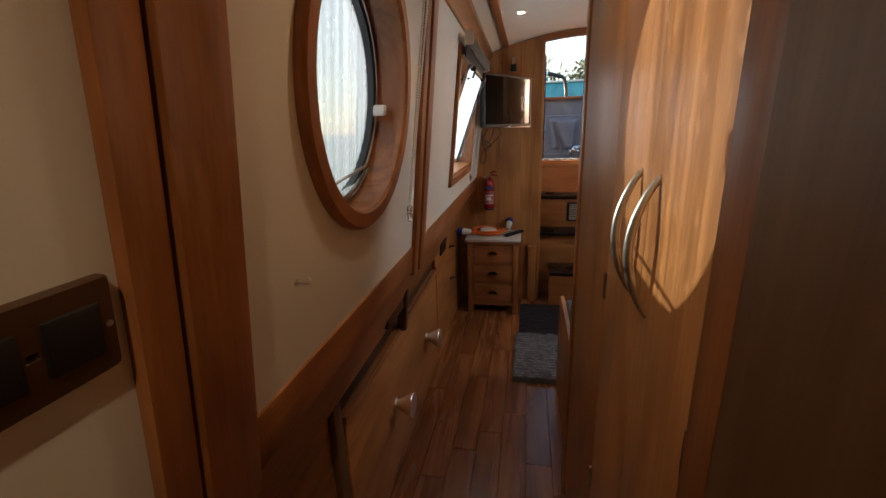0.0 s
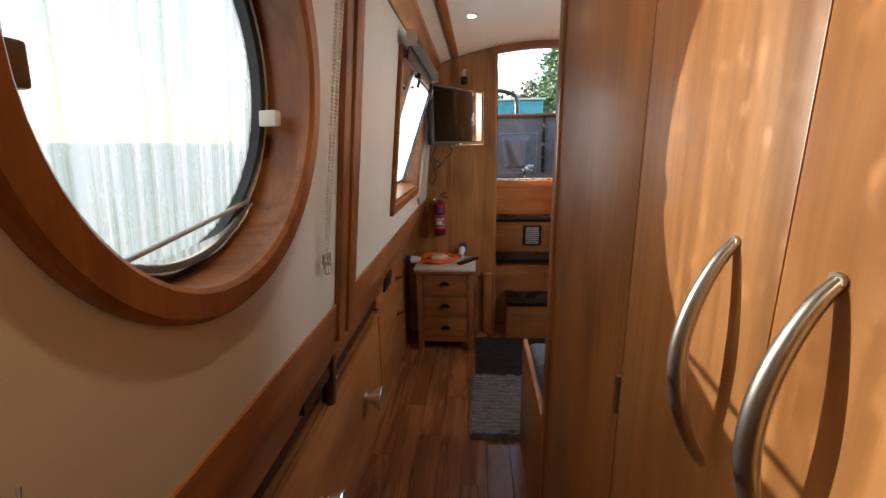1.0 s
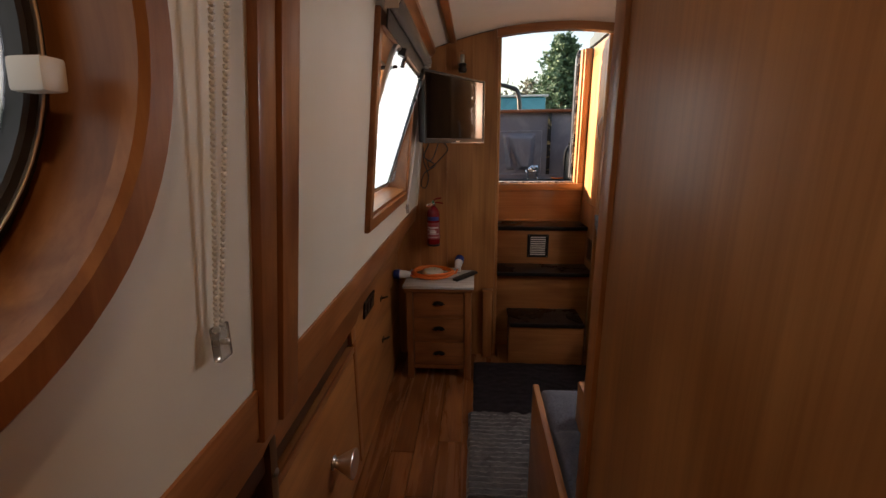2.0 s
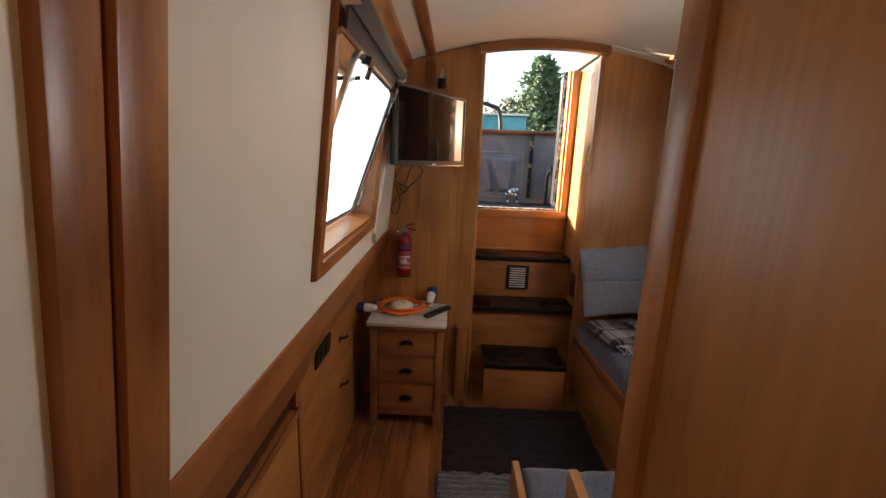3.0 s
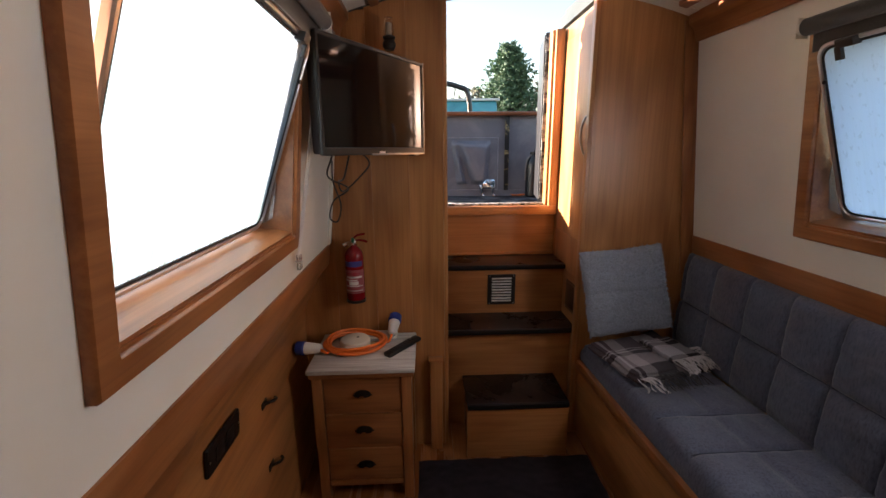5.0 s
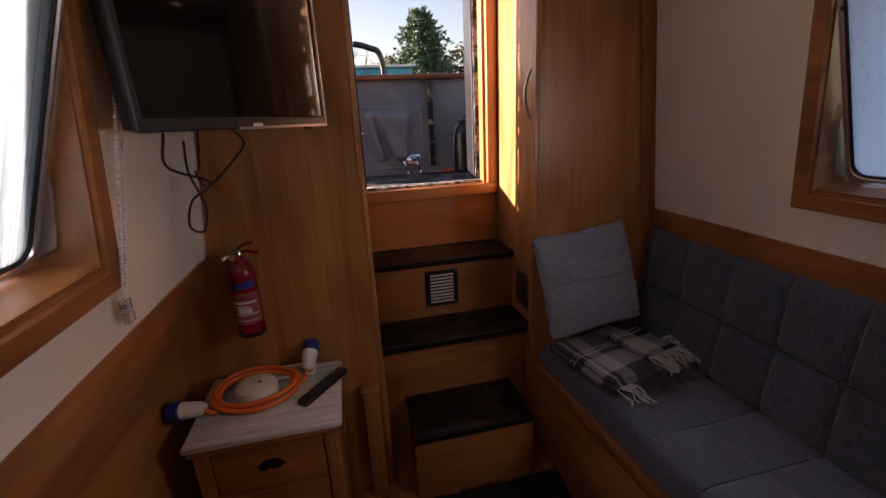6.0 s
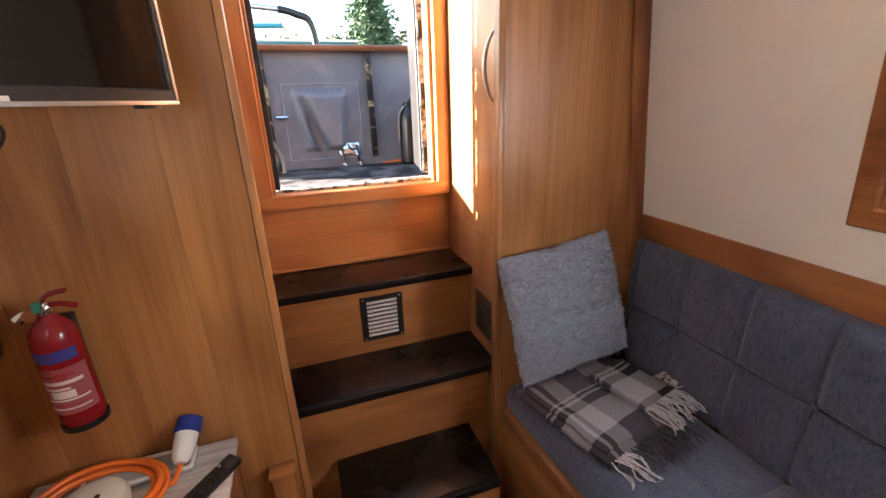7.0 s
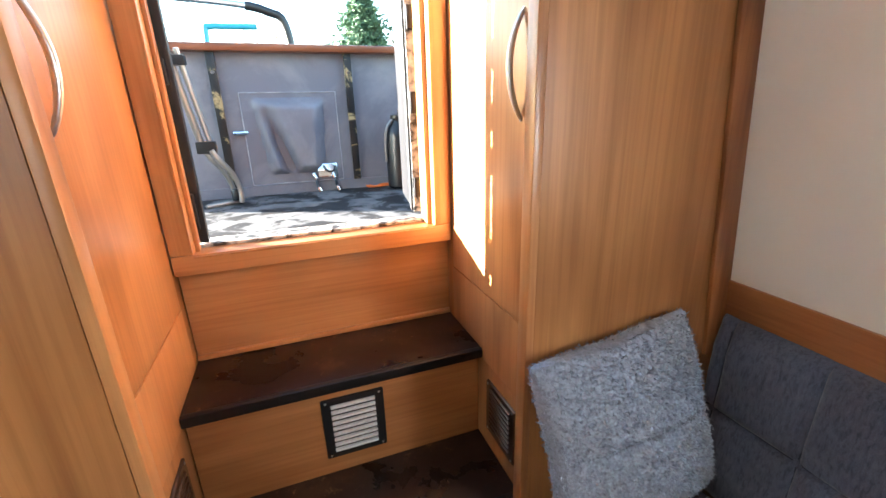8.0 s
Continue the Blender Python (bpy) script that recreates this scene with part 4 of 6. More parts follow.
def pillowed(u0, u1, v0, v1, cells_u, cells_v, puff, place, du=0.012, sink=0.012, thick=0.08):
    """A quilted slab: cells swell between sunk seams. place(u, v, h)."""
    nu, nv = int((u1 - u0) / du), int((v1 - v0) / du)
    bm = bmesh.new()
    grid = []
    for j in range(nv + 1):
        row = []
        for i in range(nu + 1):
            u, v = i / nu, j / nv
            a, b = u * cells_u % 1, v * cells_v % 1
            q = (math.sin(math.pi * a) * math.sin(math.pi * b)) if cells_v > 1 else math.sin(math.pi * a)
            seam = min(min(a, 1 - a) * (u1 - u0) / cells_u, min(b, 1 - b) * (v1 - v0) / cells_v if cells_v > 1 else 9)
            h = puff * max(q, 0) ** 0.36 - 0.007 * math.exp(-(seam / 0.006) ** 2)
            edge = min(u * (u1 - u0), (1 - u) * (u1 - u0), v * (v1 - v0), (1 - v) * (v1 - v0))
            h -= 0.03 * math.exp(-edge / 0.012)
            h += 0.004 * noise.noise((u * 14, v * 9, 5.0)) + 0.002 * noise.noise((u * 40, v * 30, 9.0))
            row.append(bm.verts.new(place(u0 + (u1 - u0) * u, v0 + (v1 - v0) * v, h)))
        grid.append(row)
    for a, b in zip(grid, grid[1:]):
        for i in range(nu):
            bm.faces.new((a[i], a[i + 1], b[i + 1], b[i]))
    rim = [grid[0][i] for i in range(nu + 1)] + [grid[j][nu] for j in range(1, nv + 1)] + [grid[nv][i] for i in range(nu - 1, -1, -1)] + [grid[j][0] for j in range(nv - 1, 0, -1)]
    uv = [(i / nu, 0) for i in range(nu + 1)] + [(1, j / nv) for j in range(1, nv + 1)] + [(i / nu, 1) for i in range(nu - 1, -1, -1)] + [(0, j / nv) for j in range(nv - 1, 0, -1)]
    mid = [bm.verts.new(place(u0 + (u1 - u0) * (0.5 + (u - 0.5) * 1.004), v0 + (v1 - v0) * (0.5 + (v - 0.5) * 1.01), -thick * 0.5)) for u, v in uv]
    low = [bm.verts.new(place(u0 + (u1 - u0) * u, v0 + (v1 - v0) * v, -thick)) for u, v in uv]
    for ra, rb in ((rim, mid), (mid, low)):
        for i in range(len(ra)):
            j = (i + 1) % len(ra)
            bm.faces.new((ra[i], ra[j], rb[j], rb[i]))
    bm.faces.new(low)
    return bm


SEAT_Y0, SEAT_Y1 = 1.93, 3.205
def settee():
    t = thing("settee", "built-in settee with a wood base and blue-grey buttoned cushions", "sofa", (1.45, 2.5, 0))
    part("base", box(0.016, 0.49, SEAT_Y0 - 0.83, SEAT_Y1, 0.0, 0.40, 0.002, None, lambda x, y, z: skew(x, max(y, 1.105), z)), oak_y, t)
    part("front_board", box(0.0, 0.016, SEAT_Y0 - 0.02, SEAT_Y1, 0.06, 0.395, 0.002, None, skew), oak_y, t)
    part("front_lip", box(-0.012, 0.020, SEAT_Y0 - 0.02, SEAT_Y1, 0.395, 0.445, 0.009, None, skew), trim_y, t, "rounded wood lip along the seat")
    part("plinth", box(0.03, 0.05, SEAT_Y0 - 0.02, SEAT_Y1, 0.0, 0.06, 0.001, None, skew), trim_y, t)
    seat = pillowed(1.22, SEAT_Y1 - 0.004, 0.0, 0.455, 10.2, 2, 0.012, lambda u, v, h: Vector((FRONT(u) + 0.012 + v, u, 0.545 + h - 0.012 * (1 - min(1, v / 0.06)) ** 2)), 0.012, 0.012, 0.10)
    part("seat_cushion", seat, sofa_mat, t, "blue-grey seat cushion with cross seams")
    lean = lambda u, v, h: Vector((1.668 + 0.030 * (v - 0.5) / 0.48 - h, u, v))
    back = part("back_cushion", pillowed(1.22, SEAT_Y1 - 0.004, 0.53, 1.016, 10.2, 2.0, 0.024, lean, 0.0065, 0.012, 0.085), sofa_mat, t, "buttoned blue-grey backrest")
    # thin dark cords laid in the seams stand in for their crease shade
    cord = lambda pts: tube(pts, 0.0020, n=6)
    part("seam_shade_cord", cord([lean(1.24 + 1.94 * k / 40, 0.773, -0.003) for k in range(41)]), seam_shade_mat, back, "dark cord standing in for shade sunk in the seam")
    for k in range(1, 11):
        y = 1.22 + (SEAT_Y1 - 0.004 - 1.22) * k / 10.2
        part("seam_shade_cord", cord([lean(y, 0.56 + 0.425 * q / 10, -0.003) for q in range(11)]), seam_shade_mat, back)
        part("seam_shade_cord", cord([Vector((FRONT(y) + 0.030 + 0.36 * q / 10, y, 0.5415 - 0.012 * (1 - min(1, (0.018 + 0.36 * q / 10) / 0.06)) ** 2)) for q in range(11)]), seam_shade_mat, t)
    for k in range(1, 11):
        y = 1.22 + (SEAT_Y1 - 0.004 - 1.22) * k / 10.2
        for r in (1,):
            z = 0.53 + 0.486 * r / 2.0
            part("button", turned([(0.009, 0.0), (0.010, 0.004), (0.006, 0.009), (0.001, 0.010)], tuple(lean(y, z, 0)), "x", 12), sofa_mat, back).scale = (1, 1, 1)
settee()


def corner_seat():
    t = thing("corner_seat", "low wood-sided seat with a blue-grey cushion by the partition", "bench", (0.85, 1.5, 0))
    part("end_board", box(0.588, 0.612, 1.105, 1.875, 0.0, 0.572, 0.006), oak_y, t)
    part("front_board", box(0.612, 1.24, 1.853, 1.875, 0.0, 0.44, 0.004), oak_x, t)
    part("arm_board", box(0.712, 0.742, 1.105, 1.69, 0.44, 0.705, 0.008), oak_y, t)
    seat = pillowed(0.614, 1.235, 1.11, 1.89, 3, 3, 0.018, lambda u, v, h: Vector((u, v, 0.545 + h)), 0.014, 0.012, 0.085)
    part("cushion", seat, sofa_mat, t, "blue-grey quilted cushion")
corner_seat()


def fleece_cushion():
    """A square scatter cushion with a long nap, leaning in the corner."""
    bm = bmesh.new()
    n = 84
    W = 0.205
    side = {}
    for s in (1, -1):
        for j in range(n + 1):
            for i in range(n + 1):
                u, v = 2 * i / n - 1, 2 * j / n - 1
                edge = (1 - u * u) * (1 - v * v)
                if s < 0 and (i in (0, n) or j in (0, n)):
                    side[s, i, j] = side[1, i, j]
                    continue
                pull = 1 - 0.06 * (1 - (abs(u * v)) ** 0.5)
                h = s * 0.075 * max(edge, 0) ** 0.38
                x, y = W * u * pull, W * v * pull
                if s > 0:
                    h -= 0.016 * math.exp(-((v + 0.03 * math.sin(3 * u)) / 0.05) ** 2) * edge
                    h -= 0.012 * math.exp(-((v - 0.45 + 0.3 * u) / 0.09) ** 2) * edge
                f = 0.0048 * noise.noise((x * 80, y * 95, s * 3)) + 0.0030 * noise.noise((x * 170, y * 190, s * 5))
                side[s, i, j] = bm.verts.new((x + 0.7 * f, y + f, h + 1.3 * f))
        for j in range(n):
            for i in range(n):
                q = [side[s, i, j], side[s, i + 1, j], side[s, i + 1, j + 1], side[s, i, j + 1]]
                bm.faces.new(q if s > 0 else q[::-1])
    rnd = random.Random(31)
    spots = [v.co.copy() for v in bm.verts]
    for _ in range(20000):
        p = rnd.choice(spots) + Vector((rnd.uniform(-1, 1), rnd.uniform(-1, 1), 0)) * 0.0025
        out = Vector((p.x * 0.9, p.y * 0.9, p.z * 9)).normalized()
        d = (out + Vector((rnd.gauss(0, 0.3), rnd.gauss(-0.2, 0.3), rnd.gauss(0, 0.25)))).normalized() * rnd.uniform(0.004, 0.009)
        s = d.cross(Vector((rnd.gauss(0, 1), rnd.gauss(0, 1), rnd.gauss(0, 1)))).normalized() * 0.0016
        bm.faces.new([bm.verts.new(q) for q in (p - s, p + s, p + d)])
    ob = solo("cushion", bm, fur_mat, "fluffy grey fleece scatter cushion leaning in the settee corner", "cushion")
    right, up = Vector((0.41, 0.02, 0.035)).normalized(), Vector((-0.06, 0.11, 0.39))
    up = (up - right * up.dot(right)).normalized()
    ob.matrix_world = Matrix.Translation((1.364, 3.118, 0.853)) @ Matrix((right, up, right.cross(up))).transposed().to_4x4()
fleece_cushion()


def throw_material():
    m = material("plaid_wool", (0.3, 0.3, 0.3), 0.95, 0, 0.15)
    nt = m.node_tree
    sep = nt.nodes.new("ShaderNodeSeparateXYZ")
    nt.links.new(coords(m), sep.inputs[0])

    def bands(sock, stops):
        r = ramp(m, sock, stops)
        r.node.color_ramp.interpolation = "CONSTANT"
        return r

    def span(sock, lo, hi):
        mr = nt.nodes.new("ShaderNodeMapRange")
        mr.inputs[1].default_value, mr.inputs[2].default_value = lo, hi
        nt.links.new(sock, mr.inputs[0])
        return mr.outputs[0]
    pale, grey, dark, plum = (0.36, 0.33, 0.345), (0.11, 0.10, 0.115), (0.020, 0.018, 0.020), (0.075, 0.055, 0.062)
    a = bands(span(sep.outputs[0], -0.2, 0.2), [(0.0, plum), (0.07, pale), (0.10, plum), (0.15, pale), (0.30, grey), (0.56, pale), (0.78, dark)])
    b = bands(span(sep.outputs[1], -0.2, 0.2), [(0.0, dark), (0.30, pale), (0.54, dark), (0.62, pale), (0.645, dark), (0.67, pale), (0.69, plum)])
    c = mix(m, a, b, 0.5)
    weave = noise_tex(m, coords(m), 500, 2)
    c = mix(m, c, ramp(m, weave, [(0.3, (0.7, 0.7, 0.7)), (0.7, (1.15, 1.15, 1.15))]), 0.8, "MULTIPLY")
    return finish(m, c, weave, 0.5, 0.002)


plaid = throw_material()
fringe_pale, fringe_dark = fabric("pale_wool_fringe", (0.48, 0.45, 0.45), (0.36, 0.33, 0.33)), fabric("dark_wool_fringe", (0.04, 0.036, 0.038), (0.02, 0.018, 0.02))


def plaid_throw():
    """A folded blanket on the seat: layers with rolled folds, and a knotted fringe."""
    t = thing("throw", "folded grey and black plaid throw with a fringe", "blanket", (1.44, 2.98, 0.575))
    def layer(u0, u1, v0, v1, z, lift_, seed, corner=0.0):
        nu, nv = 44, 44
        bm = bmesh.new()
        rows = []
        for j in range(nv + 1):
            row = []
            for i in range(nu + 1):
                u, v = u0 + (u1 - u0) * i / nu, v0 + (v1 - v0) * j / nv
                h = z + lift_ * (0.5 + noise.noise((u * 9, v * 9, seed))) + 0.004 * noise.noise((u * 26, v * 26, seed))
                e = min(i, nu - i, j, nv - j) / 4
                h -= 0.010 * max(0, 1 - e) ** 2
                h += corner * max(0, i / nu - 0.6) * max(0, j / nv - 0.4)
                row.append(bm.verts.new((u + 0.01 * noise.noise((v * 7, seed, 1)), v + 0.01 * noise.noise((u * 7, seed, 2)), h)))
            rows.append(row)
        lower = [[bm.verts.new(v.co - Vector((0, 0, 0.011))) for v in r] for r in rows]
        for a, b in zip(rows, rows[1:]):
            for i in range(nu):
                bm.faces.new((a[i], a[i + 1], b[i + 1], b[i]))
        for a, b in zip(lower, lower[1:]):
            for i in range(nu):
                bm.faces.new((a[i], b[i], b[i + 1], a[i + 1]))
        for i in range(nu):
            bm.faces.new((rows[0][i], lower[0][i], lower[0][i + 1], rows[0][i + 1]))
            bm.faces.new((rows[-1][i], rows[-1][i + 1], lower[-1][i + 1], lower[-1][i]))
            bm.faces.new((rows[i][0], rows[i + 1][0], lower[i + 1][0], lower[i][0]))
            bm.faces.new((rows[i][-1], lower[i][-1], lower[i + 1][-1], rows[i + 1][-1]))
        return bm
    m = Matrix.Translation((1.425, 2.945, 0.575)) @ Matrix.Rotation(radians(14), 4, "Z")
    rnd = random.Random(4)
    specs = (("lower_fold", -0.20, 0.19, -0.15, 0.19, 0.010, 0.010, 1.0, 0.0), ("upper_fold", -0.185, 0.17, -0.125, 0.185, 0.026, 0.012, 2.0, 0.10), ("top_flap", 0.02, 0.185, -0.10, 0.10, 0.046, 0.012, 3.0, 0.0))
    for nm, a, b, c, d, z, l, sd, co in specs:
        ob = part(nm, layer(a, b, c, d, z, l, sd, co), plaid, t)
        ob.matrix_parent_inverse = Matrix()
        ob.matrix_basis = base_of(t).inverted() @ m
    for mat_, pts, nm in ((fringe_dark, [(-0.12 + 0.013 * k, -0.15) for k in range(16)], "dark_fringe"), (fringe_pale, [(-0.20 + 0.011 * k, -0.15) for k in range(6)], "pale_fringe"), (fringe_pale, [(0.02 + 0.009 * k, -0.10) for k in range(19)], "pale_fringe"), (fringe_pale, [(0.185, -0.09 + 0.010 * k) for k in range(7)], "pale_fringe"), (fringe_dark, [(0.19, -0.14 + 0.012 * k) for k in range(12)], "dark_fringe")):
        bm = bmesh.new()
        for u, v in pts:
            for q in range(2):
                out = Vector((1, -0.15, 0)) if u > 0.18 else Vector((0.15, -1, 0))
                out = (out + Vector((rnd.uniform(-0.35, 0.35), rnd.uniform(-0.35, 0.35), 0))).normalized()
                L = rnd.uniform(0.06, 0.10)
                p = Vector((u, v, 0.045 if nm == "pale_fringe" and (u > 0.01) else 0.020))
                side_ = Vector((-out.y, out.x, 0)) * rnd.uniform(-0.012, 0.012)
                tube(spline([p, p + out * L * 0.4 + side_ + Vector((0, 0, 0.003)), p + out * L * 0.8 - side_ + Vector((0, 0, -0.012)), p + out * L + Vector((0, 0, -0.020))], 6), 0.0021, bm, 5)
        ob = part(nm, bm, mat_, t)
        ob.matrix_parent_inverse = Matrix()
        ob.matrix_basis = base_of(t).inverted() @ m
plaid_throw()


# ---- bedside chest and what lies on it ----
def chest():
    t = thing("bedside_chest", "three-drawer oak bedside chest with cup pulls and a whitewashed top", "chest of drawers", (0.147, 3.0, 0))
    X0, X1, Y0, Y1 = -0.077, 0.334, 2.813, 3.150
    part("top", box(X0 - 0.017, X1 + 0.017, Y0 - 0.018, Y1, 0.628, 0.648, 0.006), white_wood, t, "whitewashed plank top")
    part("top_moulding", box(X0 - 0.010, X1 + 0.010, Y0 - 0.011, Y1, 0.606, 0.628, 0.006), chest_x, t)
    for a in (X0, X1 - 0.042):
        for b in (Y0, Y1 - 0.042):
            part("leg", box(a, a + 0.042, b, b + 0.042, 0.0, 0.606, 0.004), chest_z, t)
    for a in (X0 + 0.008, X1 - 0.020):
        part("side_panel", box(a, a + 0.012, Y0 + 0.042, Y1 - 0.042, 0.075, 0.606), chest_z, t)
    part("back_panel", box(X0 + 0.02, X1 - 0.02, Y1 - 0.014, Y1 - 0.004, 0.075, 0.606), chest_z, t)
    part("apron", box(X0 + 0.042, X1 - 0.042, Y0 + 0.008, Y0 + 0.022, 0.070, 0.098, 0.003), chest_x, t)
    for z in (0.268, 0.437):
        part("rail", box(X0 + 0.042, X1 - 0.042, Y0 + 0.012, Y0 + 0.03, z - 0.008, z + 0.008, 0.002), chest_x, t)
    part("inside", box(X0 + 0.02, X1 - 0.02, Y0 + 0.03, Y1 - 0.015, 0.09, 0.60), iron, t)
    for z0, z1 in ((0.103, 0.258), (0.278, 0.427), (0.447, 0.600)):
        d = part("drawer_front", box(X0 + 0.045, X1 - 0.045, Y0 + 0.006, Y0 + 0.026, z0, z1, 0.004), chest_x, t)
        c, zc = (X0 + X1) / 2, (z0 + z1) / 2 + 0.004
        loops = []
        for k in range(9):
            a = math.pi * k / 8
            loops.append([(c + 0.036 * math.cos(a) * s, Y0 + 0.006 - dy, zc + 0.022 * math.sin(a) * s - 0.006) for s, dy in ((1.0, 0.0), (0.97, 0.010), (0.75, 0.020), (0.30, 0.023))])
        bm = loft(loops, None, False, False, False)
        bmesh.ops.solidify(bm, geom=bm.faces[:], thickness=0.0022)
        part("cup_pull", bm, iron, d, "dark metal cup pull")
        part("pull_rim", box(c - 0.041, c + 0.041, Y0 + 0.001, Y0 + 0.006, zc - 0.009, zc - 0.004, 0.001), iron, d)
chest()
TOP = 0.648


def cable_coil():
    t = thing("hookup_cable", "coiled orange mains cable with blue and white plugs", "cable", (0.12, 3.0, TOP))
    pts = []
    rnd = random.Random(2)
    turns = 6
    for k in range(turns * 40 + 1):
        a = 2 * math.pi * k / 40 + 0.9
        q = k / (turns * 40)
        r = 0.118 + 0.012 * math.sin(5.3 * q + 1) + 0.006 * math.sin(a * 0.37 + 2)
        pts.append((0.078 + 1.10 * r * math.cos(a), 3.018 + 0.92 * r * math.sin(a), TOP + 0.007 + 0.012 * (0.5 + 0.5 * math.sin(q * 9.0)) + 0.016 * q + 0.004 * math.sin(a * 2.1)))
    part("cable", tube(pts, 0.0065, n=8), cable_orange, t)
    tail = spline([(-0.02, 2.945, TOP + 0.02), (-0.035, 2.93, TOP + 0.012), (-0.05, 2.93, TOP + 0.022), (-0.065, 2.935, TOP + 0.026)], 14)
    part("cable", tube(tail, 0.0065, n=8), cable_orange, t)
    tail = spline([(0.20, 3.02, TOP + 0.016), (0.225, 3.03, TOP + 0.012), (0.235, 3.055, TOP + 0.024), (0.238, 3.068, TOP + 0.028)], 14)
    part("cable", tube(tail, 0.0065, n=8), cable_orange, t)

    def plug(p, way):
        way = Vector(way).normalized()
        p = Vector(p)
        b = tube([p, p + way * 0.012, p + way * 0.05, p + way * 0.07], [0.013, 0.021, 0.026, 0.027], n=16)
        ob = part("plug_body", b, white_plastic, t, "white plug body")
        part("plug_head", tube([p + way * 0.071, p + way * 0.075, p + way * 0.108, p + way * 0.11], [0.026, 0.030, 0.030, 0.026], n=16), plug_blue, ob, "blue plug head")
        part("plug_collar", tube([p + way * 0.076, p + way * 0.082], 0.032, n=16), plug_blue, ob)
    plug((-0.06, 2.94, TOP + 0.030), (-1, 0.10, -0.02))
    plug((0.238, 3.062, TOP + 0.034), (0.12, 0.82, 0.42))
cable_coil()


def puck():
    t = thing("smoke_alarm", "round ivory plastic smoke alarm lying inside the cable coil", "smoke alarm", (0.076, 3.012, TOP))
    part("body", turned([(0.060, 0.004), (0.068, 0.007), (0.068, 0.028), (0.063, 0.038), (0.048, 0.044), (0.0005, 0.046)], (0.076, 3.012, TOP), "z", 36), offwhite, t)
    part("base", turned([(0.045, 0), (0.045, 0.006)], (0.076, 3.012, TOP + 0.0005), "z", 24), offwhite, t)
    part("sensor", turned([(0.006, 0), (0.005, 0.002), (0.0005, 0.0025)], (0.089, 3.012, TOP + 0.0455), "z", 12), black_plastic, t)
puck()


def remote():
    t = thing("remote_control", "black remote control resting at the edge of the chest top", "remote control", (0.315, 2.96, TOP))
    m = Matrix.Translation((0.294, 2.975, TOP + 0.014)) @ Matrix.Rotation(radians(-42), 4, "Z") @ Matrix.Rotation(radians(3), 4, "X")
    put = lambda x, y, z: m @ Vector((x, y, z))
    body = part("body", box(-0.021, 0.021, -0.10, 0.10, -0.010, 0.008, 0.006, None, put), black_plastic, t)
    for r in range(9):
        for c in range(3):
            part("key", box(-0.0045, 0.0045, -0.0035, 0.0035, 0.007, 0.0098, 0.001, None, lambda x, y, z: put(x - 0.012 + 0.012 * c, y - 0.075 + 0.017 * r, z), 1), silver if (r, c) == (8, 0) else rubber, body)
remote()


def grey_box():
    t = thing("cable_reel_box", "flat grey plastic tray behind the cable coil", "tray", (0.16, 3.10, TOP))
    part("tray", box(0.02, 0.26, 3.06, 3.14, TOP, TOP + 0.012, 0.004), material("grey_tray", (0.33, 0.34, 0.36), 0.45), t)
    part("rim", framed(rrect(0.02, 0.26, 3.06, 3.14, 0.01), rrect(0.028, 0.252, 3.068, 3.132, 0.008), 0.011, 0.018, lambda u, v, w: Vector((u, v, TOP + w)), 0.002), white_plastic, t)
grey_box()


